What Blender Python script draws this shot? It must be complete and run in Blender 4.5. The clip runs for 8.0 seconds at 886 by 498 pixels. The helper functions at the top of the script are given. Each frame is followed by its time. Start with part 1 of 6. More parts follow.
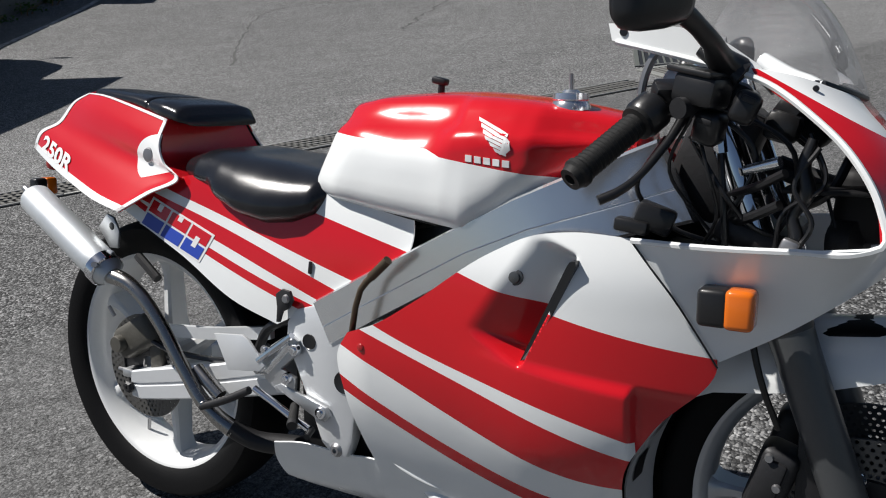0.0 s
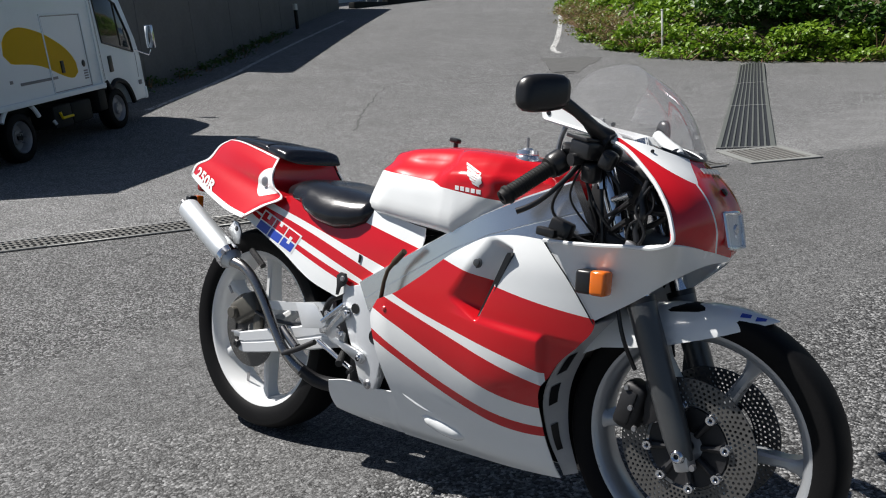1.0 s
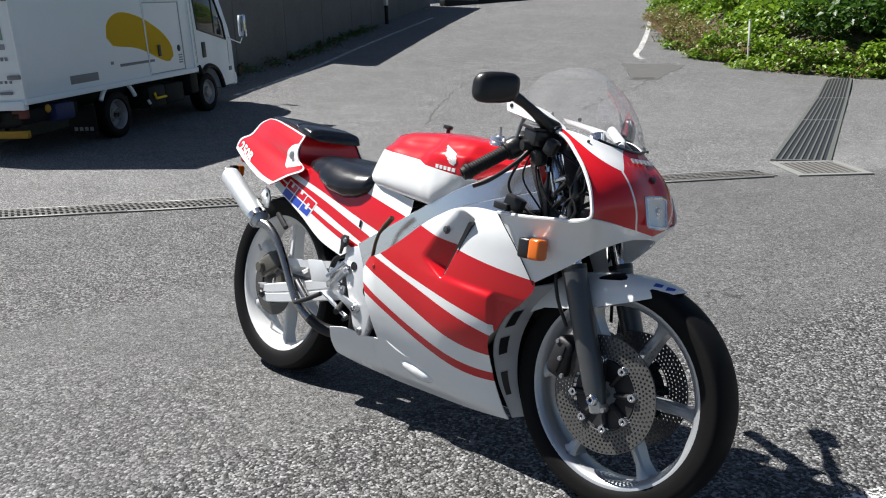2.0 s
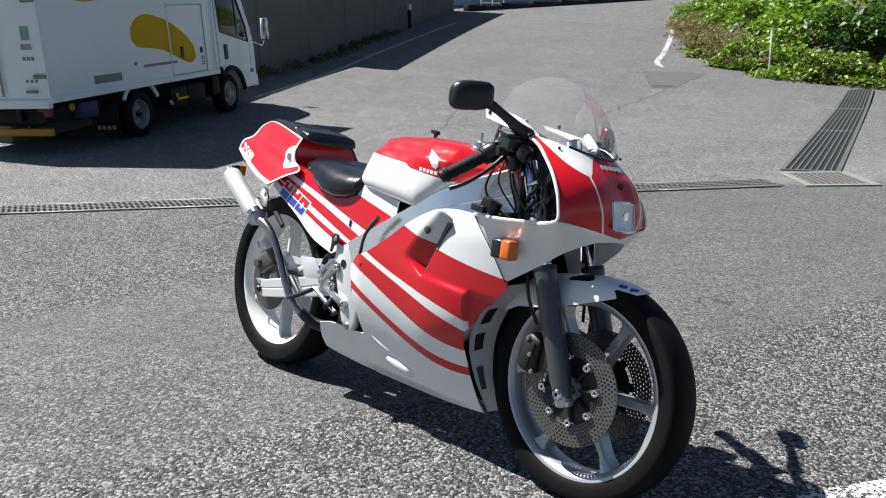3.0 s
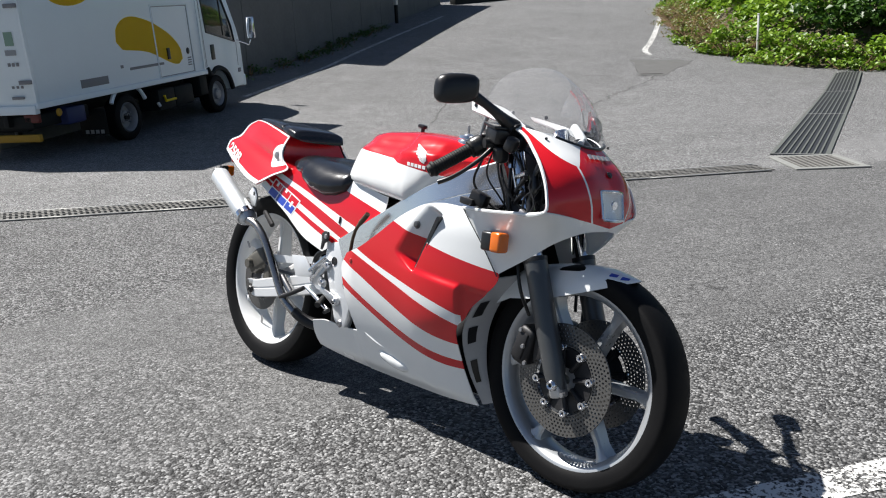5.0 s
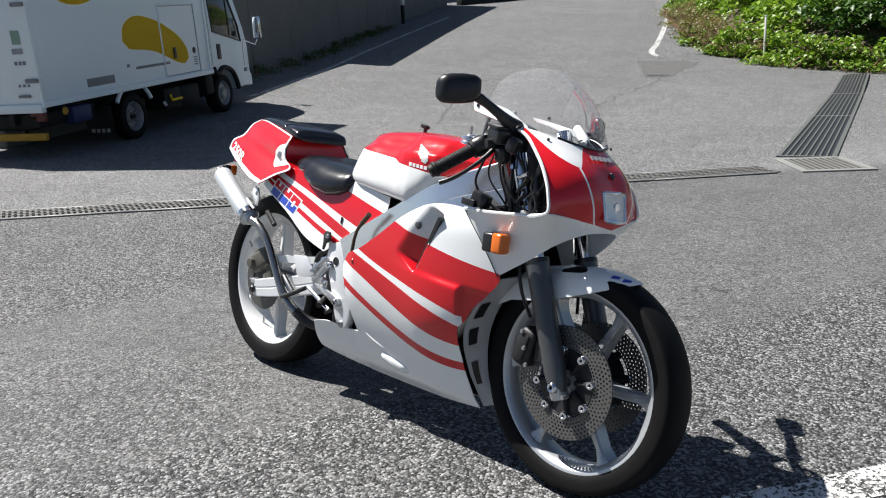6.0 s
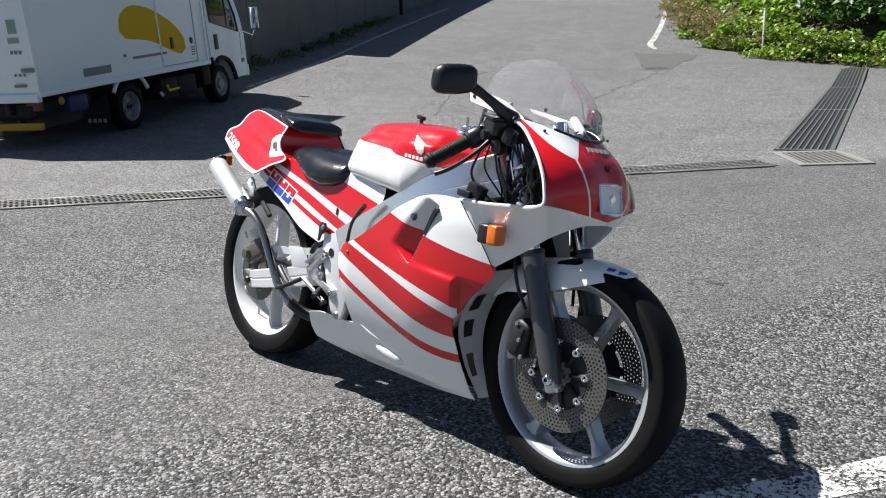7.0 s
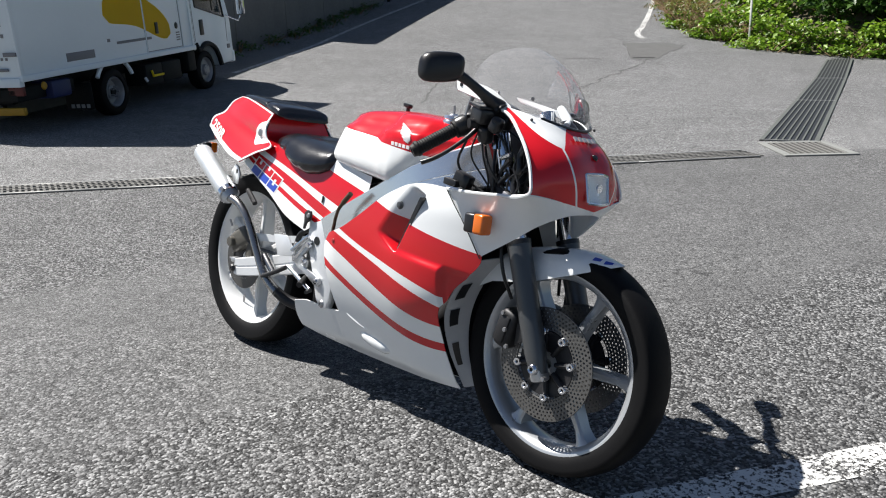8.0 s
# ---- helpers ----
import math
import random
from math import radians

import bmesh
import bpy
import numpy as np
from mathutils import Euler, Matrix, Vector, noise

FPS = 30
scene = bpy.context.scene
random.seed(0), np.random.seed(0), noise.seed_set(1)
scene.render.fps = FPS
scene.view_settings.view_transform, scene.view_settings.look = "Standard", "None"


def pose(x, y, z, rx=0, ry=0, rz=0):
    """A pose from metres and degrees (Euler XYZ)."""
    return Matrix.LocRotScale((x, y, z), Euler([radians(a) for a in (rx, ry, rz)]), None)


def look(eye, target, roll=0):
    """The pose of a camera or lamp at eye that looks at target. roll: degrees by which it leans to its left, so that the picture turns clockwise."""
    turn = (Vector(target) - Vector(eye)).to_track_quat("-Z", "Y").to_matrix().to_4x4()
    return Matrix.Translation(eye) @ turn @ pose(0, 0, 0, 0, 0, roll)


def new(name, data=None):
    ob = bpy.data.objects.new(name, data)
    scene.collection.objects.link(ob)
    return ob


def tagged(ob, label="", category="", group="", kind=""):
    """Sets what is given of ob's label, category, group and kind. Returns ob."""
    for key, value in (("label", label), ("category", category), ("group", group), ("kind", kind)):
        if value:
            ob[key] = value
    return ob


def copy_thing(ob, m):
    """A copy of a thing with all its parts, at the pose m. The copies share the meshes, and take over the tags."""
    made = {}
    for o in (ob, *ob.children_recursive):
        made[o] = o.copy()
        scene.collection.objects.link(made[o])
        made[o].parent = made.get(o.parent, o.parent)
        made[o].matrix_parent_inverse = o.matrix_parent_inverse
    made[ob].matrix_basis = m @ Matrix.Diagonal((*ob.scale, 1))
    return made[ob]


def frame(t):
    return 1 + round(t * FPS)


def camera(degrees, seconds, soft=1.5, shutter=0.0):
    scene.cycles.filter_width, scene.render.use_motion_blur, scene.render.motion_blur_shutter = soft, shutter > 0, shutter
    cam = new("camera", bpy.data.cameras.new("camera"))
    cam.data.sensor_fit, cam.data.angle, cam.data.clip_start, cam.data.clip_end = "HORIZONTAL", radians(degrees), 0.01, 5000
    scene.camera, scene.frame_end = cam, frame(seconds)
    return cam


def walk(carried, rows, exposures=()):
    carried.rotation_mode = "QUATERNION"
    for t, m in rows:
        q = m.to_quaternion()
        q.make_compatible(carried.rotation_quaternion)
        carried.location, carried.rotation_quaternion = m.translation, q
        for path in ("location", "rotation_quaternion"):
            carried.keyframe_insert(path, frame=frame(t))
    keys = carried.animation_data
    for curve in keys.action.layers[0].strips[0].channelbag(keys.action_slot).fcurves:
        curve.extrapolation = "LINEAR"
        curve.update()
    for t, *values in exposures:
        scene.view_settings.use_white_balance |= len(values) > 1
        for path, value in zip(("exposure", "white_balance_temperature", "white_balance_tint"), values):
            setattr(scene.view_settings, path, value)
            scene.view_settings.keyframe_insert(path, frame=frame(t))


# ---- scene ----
cam = camera(57.4, 8.0, soft=1.1)
PATH = [
    (0, (1.381, -0.985, 1.064), (0.373, 0.6, 0.375), -6.5),
    (0.5, (1.669, -1.232, 1.088), (0.504, 0.301, 0.546), -4.5),
    (1, (1.946, -1.402, 1.102), (0.694, 0.076, 0.607), -4.6),
    (1.5, (2.182, -1.501, 1.097), (0.881, -0.071, 0.587), -2.8),
    (1.7, (2.262, -1.487, 1.087), (0.919, -0.094, 0.583), -2.5),
    (2.8, (2.493, -1.473, 1.1), (1.048, -0.172, 0.633), -1.1),
    (3, (2.505, -1.469, 1.098), (1.07, -0.158, 0.623), -1.3),
    (3.5, (2.513, -1.463, 1.094), (1.098, -0.139, 0.6), -1.8),
    (4, (2.514, -1.461, 1.097), (1.105, -0.133, 0.595), -2.6),
    (5.5, (2.507, -1.454, 1.095), (1.081, -0.139, 0.611), -2.9),
    (6, (2.509, -1.444, 1.094), (1.077, -0.135, 0.607), -2.7),
    (6.5, (2.507, -1.444, 1.095), (1.076, -0.138, 0.6), -2.7),
    (7, (2.507, -1.435, 1.09), (1.082, -0.125, 0.584), -2.4),
    (7.5, (2.505, -1.431, 1.089), (1.093, -0.113, 0.568), -2.1),
    (8, (2.503, -1.43, 1.09), (1.106, -0.102, 0.555), -1.9),
]
walk(cam, [(t, look(eye, target, roll)) for t, eye, target, roll in PATH], exposures=[(0, -0.12), (0.5, -0.02), (1.0, 0.14), (1.7, 0.43), (2.8, 0.54), (8.0, 0.56)])

import mathutils.bvhtree

# ---- world, sun, exposure ----
SUN_DIR = Vector((-0.63, -0.23, 1.0)).normalized()
world = bpy.data.worlds.new("sky_world")
scene.world = world
world.use_nodes = True
wn = world.node_tree
sky = wn.nodes.new("ShaderNodeTexSky")
sky.sky_type = "NISHITA"
sky.sun_disc = False
sky.air_density = 0.8
sky.dust_density = 0.5
sky.sun_elevation = math.asin(SUN_DIR.z)
sky.sun_rotation = math.atan2(SUN_DIR.x, SUN_DIR.y)
wn.nodes["Background"].inputs[1].default_value = 0.050
wn.links.new(sky.outputs[0], wn.nodes["Background"].inputs[0])
sun = new("sun", bpy.data.lights.new("sun", "SUN"))
sun.data.energy = 6.4
sun.data.angle = radians(0.53)
sun.data.color = (1.0, 0.965, 0.92)
sun.matrix_world = look(SUN_DIR * 20, (0, 0, 0))


# ---- materials ----
def link(nt, a, b):
    nt.links.new(a, b)


def node(nt, kind, **inputs):
    n = nt.nodes.new(kind)
    for key, v in inputs.items():
        n.inputs[int(key[1:]) if key[0] == "i" and key[1:].isdigit() else key.replace("_", " ")].default_value = v
    return n


def op(nt, what, a, b=0.0, c=0.0):
    n = nt.nodes.new("ShaderNodeMath")
    n.operation = what
    for k, v in enumerate((a, b, c)):
        if isinstance(v, (int, float)):
            n.inputs[k].default_value = v
        else:
            nt.links.new(v, n.inputs[k])
    return n.outputs[0]


def mixc(nt, f, a, b, blend="MIX"):
    n = nt.nodes.new("ShaderNodeMix")
    n.data_type, n.blend_type = "RGBA", blend
    for k, v in ((0, f), (6, a), (7, b)):
        if isinstance(v, (int, float)):
            n.inputs[k].default_value = v
        elif isinstance(v, tuple):
            n.inputs[k].default_value = (*v, 1)
        else:
            nt.links.new(v, n.inputs[k])
    return n.outputs[2]


def noise_tex(nt, scale, detail=4.0, rough=0.6, vec=None):
    n = node(nt, "ShaderNodeTexNoise", Scale=scale, Detail=detail, Roughness=rough)
    link(nt, vec or coords(nt), n.inputs["Vector"])
    return n.outputs["Fac"]


def coords(nt):
    for n in nt.nodes:
        if n.bl_idname == "ShaderNodeTexCoord":
            return n.outputs["Object"]
    return nt.nodes.new("ShaderNodeTexCoord").outputs["Object"]


def xyz(nt):
    n = nt.nodes.new("ShaderNodeSeparateXYZ")
    link(nt, coords(nt), n.inputs[0])
    return n.outputs[0], n.outputs[1], n.outputs[2]


def blank(name):
    m = bpy.data.materials.new(name)
    m.use_nodes = True
    nt = m.node_tree
    return m, nt, nt.nodes["Principled BSDF"]


def finish(nt, bsdf, colour, rough, metal=0.0, var=0.1, scale=6.0, rvar=0.1, bump=0.0, bscale=80.0, coat=0.0, dist=0.002, spec=0.5):
    """Colour with variation at two scales, uneven gloss and fine relief."""
    n1, n2 = noise_tex(nt, scale, 5), noise_tex(nt, scale * 11, 3)
    v = op(nt, "ADD", op(nt, "MULTIPLY", n1, 0.65), op(nt, "MULTIPLY", n2, 0.35))
    gain = op(nt, "MULTIPLY_ADD", v, 2 * var, 1 - var)
    comb = nt.nodes.new("ShaderNodeCombineXYZ")
    for k in range(3):
        link(nt, gain, comb.inputs[k])
    link(nt, mixc(nt, 1.0, colour, comb.outputs[0], "MULTIPLY"), bsdf.inputs["Base Color"])
    link(nt, op(nt, "MULTIPLY_ADD", n1, 2 * rvar, rough - rvar), bsdf.inputs["Roughness"])
    bsdf.inputs["Metallic"].default_value = metal
    bsdf.inputs["Specular IOR Level"].default_value = spec
    if coat:
        bsdf.inputs["Coat Weight"].default_value = coat
        bsdf.inputs["Coat Roughness"].default_value = 0.06
    if bump:
        b = node(nt, "ShaderNodeBump", Strength=bump, Distance=dist)
        link(nt, noise_tex(nt, bscale, 6), b.inputs["Height"])
        link(nt, b.outputs[0], bsdf.inputs["Normal"])


def mat(name, colour, rough=0.5, **more):
    m, nt, bsdf = blank(name)
    finish(nt, bsdf, colour, rough, **more)
    return m


RED, WHITE = (0.58, 0.009, 0.016), (0.84, 0.86, 0.86)


def below(nt, z, x, pts):
    """1 where z lies under the smooth line through pts (x, z)."""
    line = 0.0
    for k in np.polyfit([p[0] for p in pts], [p[1] for p in pts], 3 if len(pts) > 4 else 2):
        line = op(nt, "MULTIPLY_ADD", line, x, float(k))
    return op(nt, "LESS_THAN", z, line)


def band(nt, z, x, lower, upper):
    return op(nt, "MULTIPLY", below(nt, z, x, upper), op(nt, "SUBTRACT", 1.0, below(nt, z, x, lower)))


def painted(name, mask):
    m, nt, bsdf = blank(name)
    x, y, z = xyz(nt)
    f = mask(nt, x, y, z)
    finish(nt, bsdf, mixc(nt, f, WHITE, RED), 0.22, var=0.04, scale=3, rvar=0.07, coat=0.45, spec=0.4, bump=0.03, bscale=14, dist=0.004)
    return m


def fairing_mask(nt, x, y, z):
    top = below(nt, z, x, [(.838, .599), (.967, .56), (1.083, .533), (1.2, .512)])
    b0 = below(nt, z, x, [(.673, .507), (.764, .475), (.86, .449), (.948, .427), (1.068, .393)])
    r1 = op(nt, "MULTIPLY", top, op(nt, "SUBTRACT", 1.0, b0))
    r2 = band(nt, z, x, [(.60, .462), (.659, .445), (.757, .401), (.849, .358), (.937, .331), (1.052, .305)], [(.60, .512), (.651, .494), (.764, .459), (.858, .428), (.946, .400), (1.066, .364)])
    r3 = band(nt, z, x, [(.588, .390), (.645, .369), (.74, .318), (.832, .279), (.877, .264), (1.041, .233)], [(.589, .413), (.649, .391), (.745, .341), (.838, .301), (.926, .277), (1.047, .256)])
    front = op(nt, "MULTIPLY", top, op(nt, "GREATER_THAN", x, 1.076))
    front = op(nt, "MULTIPLY", front, op(nt, "GREATER_THAN", z, 0.305))
    return op(nt, "MAXIMUM", op(nt, "MAXIMUM", r1, r2), op(nt, "MAXIMUM", r3, front))


def side_mask(nt, x, y, z):
    w0 = op(nt, "MULTIPLY", op(nt, "GREATER_THAN", x, 0.47), op(nt, "SUBTRACT", 1.0, below(nt, z, x, [(.47, .672), (.511, .660), (.59, .641), (.69, .614)])))
    w1 = band(nt, z, x, [(.111, .677), (.331, .613), (.464, .566), (.563, .534)], [(.131, .690), (.33, .634), (.462, .591), (.585, .558)])
    low = below(nt, z, x, [(.10, .655), (.26, .607), (.385, .558), (.505, .52)])
    r3 = band(nt, z, x, [(.10, .635), (.252, .574), (.335, .540), (.51, .484)], [(.10, .648), (.251, .59), (.379, .542), (.509, .504)])
    red = op(nt, "SUBTRACT", op(nt, "SUBTRACT", op(nt, "SUBTRACT", 1.0, w0), w1), low)
    red = op(nt, "MULTIPLY", op(nt, "MAXIMUM", red, 0.0), op(nt, "GREATER_THAN", x, 0.075))
    return op(nt, "MAXIMUM", red, r3)


def half(nt, x, z, a, b, off=0.0):
    """1 on the left of the line from a to b in the x-z plane, moved inwards by off."""
    dx, dz = b[0] - a[0], b[1] - a[1]
    n = math.hypot(dx, dz)
    v = op(nt, "SUBTRACT", op(nt, "MULTIPLY", z, dx / n), op(nt, "MULTIPLY", x, dz / n))
    return op(nt, "GREATER_THAN", v, (a[1] * dx - a[0] * dz) / n + off)


def tail_mask(nt, x, y, z):
    """White tongue that holds the seat bolt; the rest is red."""
    tongue = op(nt, "POWER", op(nt, "ADD", x, -.118), 2.0)
    tongue = op(nt, "ADD", tongue, op(nt, "MULTIPLY", op(nt, "POWER", op(nt, "ADD", z, -.742), 2.0), 2.2))
    low = op(nt, "GREATER_THAN", z, op(nt, "MULTIPLY_ADD", x, .18, .688))
    return op(nt, "SUBTRACT", 1.0, op(nt, "MULTIPLY", op(nt, "LESS_THAN", tongue, .0042), low))


def tank_mask(nt, x, y, z):
    rear = op(nt, "MULTIPLY_ADD", x, -.109, .856)
    ahead = op(nt, "MULTIPLY_ADD", x, -.155, .883)
    ramp = op(nt, "MULTIPLY_ADD", op(nt, "MINIMUM", op(nt, "MAXIMUM", op(nt, "SUBTRACT", x, .738), 0.0), .028), 1 / .028, 0.0)
    line = op(nt, "ADD", rear, op(nt, "MULTIPLY", ramp, op(nt, "SUBTRACT", ahead, rear)))
    return op(nt, "GREATER_THAN", z, line)


def upper_mask(nt, x, y, z):
    ay = op(nt, "ABSOLUTE", y)
    a, b, c = (float(v) for v in np.polyfit((.671, .735, .798), (.064, .088, .098), 2))
    edge = op(nt, "ADD", op(nt, "MULTIPLY", op(nt, "MULTIPLY_ADD", z, a, b), z), c)
    notch = op(nt, "MULTIPLY_ADD", z, -1.05, .935)
    edge = op(nt, "MINIMUM", edge, notch)
    nose = op(nt, "LESS_THAN", ay, edge)
    line = op(nt, "MULTIPLY", op(nt, "GREATER_THAN", ay, edge), op(nt, "LESS_THAN", ay, op(nt, "ADD", edge, .006)))
    strip = op(nt, "GREATER_THAN", z, op(nt, "MULTIPLY_ADD", x, -.57, 1.5645))
    strip = op(nt, "MULTIPLY", strip, op(nt, "SUBTRACT", 1.0, nose))
    return op(nt, "SUBTRACT", 1.0, op(nt, "MAXIMUM", strip, line))


M = {}
M["fairing"] = painted("striped_fairing_paint", fairing_mask)
M["side"] = painted("striped_side_panel_paint", side_mask)
M["tail"] = painted("tail_paint", tail_mask)
M["tank"] = painted("tank_paint", tank_mask)
M["upper"] = painted("upper_fairing_paint", upper_mask)
M["white"] = mat("white_gloss_paint", WHITE, 0.25, var=0.04, scale=3, coat=0.5, bump=0.03, bscale=14)
M["red"] = mat("red_gloss_paint", RED, 0.25, var=0.06, scale=3, coat=0.5)
M["blue"] = mat("blue_decal", (0.03, 0.07, 0.42), 0.35, var=0.05)
M["decal"] = mat("white_decal", (0.80, 0.80, 0.80), 0.35, var=0.04)
M["rimwhite"] = mat("white_wheel_paint", (0.74, 0.75, 0.75), 0.35, var=0.06, scale=12, coat=0.3)
# metallic silver-white, greyed to include the shade on the front wheel
M["rimgrey"] = mat("silver_white_paint_greyed_for_shade", (0.46, 0.48, 0.50), 0.30, metal=0.5, var=0.14, scale=12)
M["alu"] = mat("brushed_aluminium", (0.86, 0.88, 0.90), 0.22, metal=0.92, var=0.05, scale=9, rvar=0.08, bump=0.015, bscale=60)
M["cast"] = mat("cast_aluminium", (0.55, 0.56, 0.57), 0.45, metal=0.9, var=0.15, scale=25, bump=0.2, bscale=150)
M["silver"] = mat("silver_painted_silencer", (0.66, 0.69, 0.71), 0.46, metal=0.65, var=0.12, scale=10, rvar=0.10)
M["chrome"] = mat("chrome", (0.78, 0.80, 0.84), 0.10, metal=1.0, var=0.04, rvar=0.04)
M["pipe"] = mat("dark_polished_pipe", (0.38, 0.37, 0.36), 0.27, metal=1.0, var=0.25, scale=14, rvar=0.07)
M["steel"] = mat("dull_steel", (0.35, 0.35, 0.36), 0.42, metal=0.9, var=0.2, scale=30)
M["disc"] = mat("brake_disc_steel", (0.13, 0.127, 0.122), 0.42, metal=0.6, var=0.2, scale=30)
M["fork"] = mat("dark_grey_fork_paint", (0.085, 0.09, 0.095), 0.32, metal=0.4, var=0.15, scale=20)
M["dark"] = mat("dark_cast_metal", (0.022, 0.022, 0.024), 0.5, metal=0.3, var=0.3, scale=30, bump=0.2, bscale=120)
M["black"] = mat("black_plastic", (0.012, 0.012, 0.013), 0.32, var=0.25, scale=20, bump=0.08, bscale=200)
M["rubber"] = mat("black_grip_rubber", (0.012, 0.012, 0.012), 0.6, spec=0.3, var=0.2, scale=30, bump=0.3, bscale=250)
M["tyre"] = mat("tyre_rubber", (0.006, 0.006, 0.0065), 0.6, spec=0.12, var=0.35, scale=14, rvar=0.15, bump=0.2, bscale=180)
M["vinyl"] = mat("black_seat_vinyl", (0.011, 0.012, 0.015), 0.20, var=0.2, scale=15, rvar=0.08, bump=0.25, bscale=420, dist=0.001)
M["grime"] = mat("dirty_cast_metal", (0.10, 0.095, 0.082), 0.55, metal=0.4, var=0.45, scale=40, bump=0.3, bscale=150)
M["satin"] = mat("satin_aluminium_plate", (0.74, 0.76, 0.78), 0.42, metal=0.45, var=0.05, scale=8, rvar=0.06)
M["brown"] = mat("worn_brown_steel", (0.10, 0.075, 0.05), 0.45, metal=0.5, var=0.3, scale=60)
M["orange"] = mat("amber_lens", (0.66, 0.14, 0.006), 0.18, var=0.05, coat=0.6)
M["lens_red"] = mat("red_tail_lens", (0.35, 0.01, 0.01), 0.2, coat=0.6)
# near-black colour stands for the shade down inside the drains
M["shade_sheet_bed"] = mat("shaded_drain_sheet", (0.012, 0.012, 0.012), 0.9, var=0.4, scale=20)
M["duct"] = mat("grey_duct_plastic", (0.46, 0.47, 0.48), 0.4, var=0.15, scale=10)
M["liner"] = mat("black_inner_face", (0.008, 0.008, 0.009), 0.6, spec=0.25, var=0.2)
M["galv"] = mat("galvanised_steel", (0.30, 0.30, 0.29), 0.5, metal=0.5, var=0.25, scale=15, bump=0.1)
M["bar"] = mat("dirty_grate_iron", (0.15, 0.147, 0.138), 0.7, metal=0.2, var=0.4, scale=25, bump=0.2)
M["grate"] = mat("mossy_galvanised_grate", (0.10, 0.108, 0.10), 0.65, metal=0.2, var=0.4, scale=14, bump=0.2)
M["frost"] = mat("silvered_reflector", (0.92, 0.93, 0.94), 0.24, metal=0.35, var=0.06, scale=60, bump=0.10, bscale=160, dist=0.003)
M["ramp_wall"] = mat("pale_blue_sheet_cladding", (0.42, 0.50, 0.58), 0.6, var=0.1, scale=1.5)
# same for the wide channel: shaded depth put into a dark colour
M["shade_sheet_gap"] = mat("shaded_channel_sheet", (0.010, 0.011, 0.014), 0.6, var=0.5, scale=6)
M["kerbstone"] = mat("drain_frame_concrete", (0.20, 0.205, 0.195), 0.85, var=0.2, scale=12, bump=0.4, bscale=120)
M["concrete"] = mat("old_retaining_wall_concrete", (0.145, 0.145, 0.14), 0.9, var=0.5, scale=1.2, bump=0.3, bscale=30)
M["tkwhite"] = mat("truck_white_paint", (0.77, 0.85, 0.88), 0.35, var=0.05, scale=2, coat=0.3)
M["tkyellow"] = mat("yellow_decal", (0.95, 0.66, 0.006), 0.4, var=0.05)
M["tkblack"] = mat("truck_underbody_black", (0.006, 0.008, 0.009), 0.6, spec=0.25, var=0.4, scale=10)
# blue taken down to hold the deep shade under the truck
M["tkblue"] = mat("shade_darkened_blue_paint", (0.008, 0.020, 0.10), 0.5, var=0.3, scale=8)
M["tkgrey"] = mat("grey_plastic", (0.20, 0.20, 0.21), 0.5, var=0.1)
M["tkline"] = mat("panel_joint_grey", (0.30, 0.31, 0.32), 0.6, var=0.1)
M["post"] = mat("white_marker_paint", (0.70, 0.70, 0.66), 0.6, var=0.2, scale=20)
M["earth"] = mat("damp_brown_earth", (0.075, 0.062, 0.035), 0.95, var=0.45, scale=5, bump=0.6, bscale=30, dist=0.02)
M["stem"] = mat("brown_dry_stems", (0.24, 0.155, 0.085), 0.9, var=0.35, scale=15)


def glass(name, tint, rough=0.0, cloud=0.0):
    m, nt, bsdf = blank(name)
    nt.nodes.remove(bsdf)
    out = nt.nodes["Material Output"]
    tr = node(nt, "ShaderNodeBsdfTransparent", Color=(*tint, 1))
    gl = node(nt, "ShaderNodeBsdfGlossy", Color=(0.85, 0.87, 0.9, 1), Roughness=0.03 + rough)
    fr = node(nt, "ShaderNodeFresnel", IOR=1.22)
    mx = nt.nodes.new("ShaderNodeMixShader")
    link(nt, op(nt, "MULTIPLY", fr.outputs[0], 0.4), mx.inputs[0])
    last = tr.outputs[0]
    if cloud:
        df = node(nt, "ShaderNodeBsdfDiffuse", Color=(0.8, 0.8, 0.82, 1))
        m2 = nt.nodes.new("ShaderNodeMixShader")
        link(nt, op(nt, "MULTIPLY", noise_tex(nt, 7, 5), 2 * cloud), m2.inputs[0])
        link(nt, last, m2.inputs[1])
        link(nt, df.outputs[0], m2.inputs[2])
        last = m2.outputs[0]
    link(nt, last, mx.inputs[1])
    link(nt, gl.outputs[0], mx.inputs[2])
    link(nt, mx.outputs[0], out.inputs[0])
    return m


M["screen"] = glass("clear_screen", (0.95, 0.955, 0.96), 0.0, 0.11)
M["lampglass"] = glass("lamp_glass", (0.93, 0.94, 0.95), 0.0, 0.05)
M["cabglass"] = mat("cab_window_glass", (0.02, 0.028, 0.026), 0.06, var=0.1, rvar=0.02, coat=0.5)


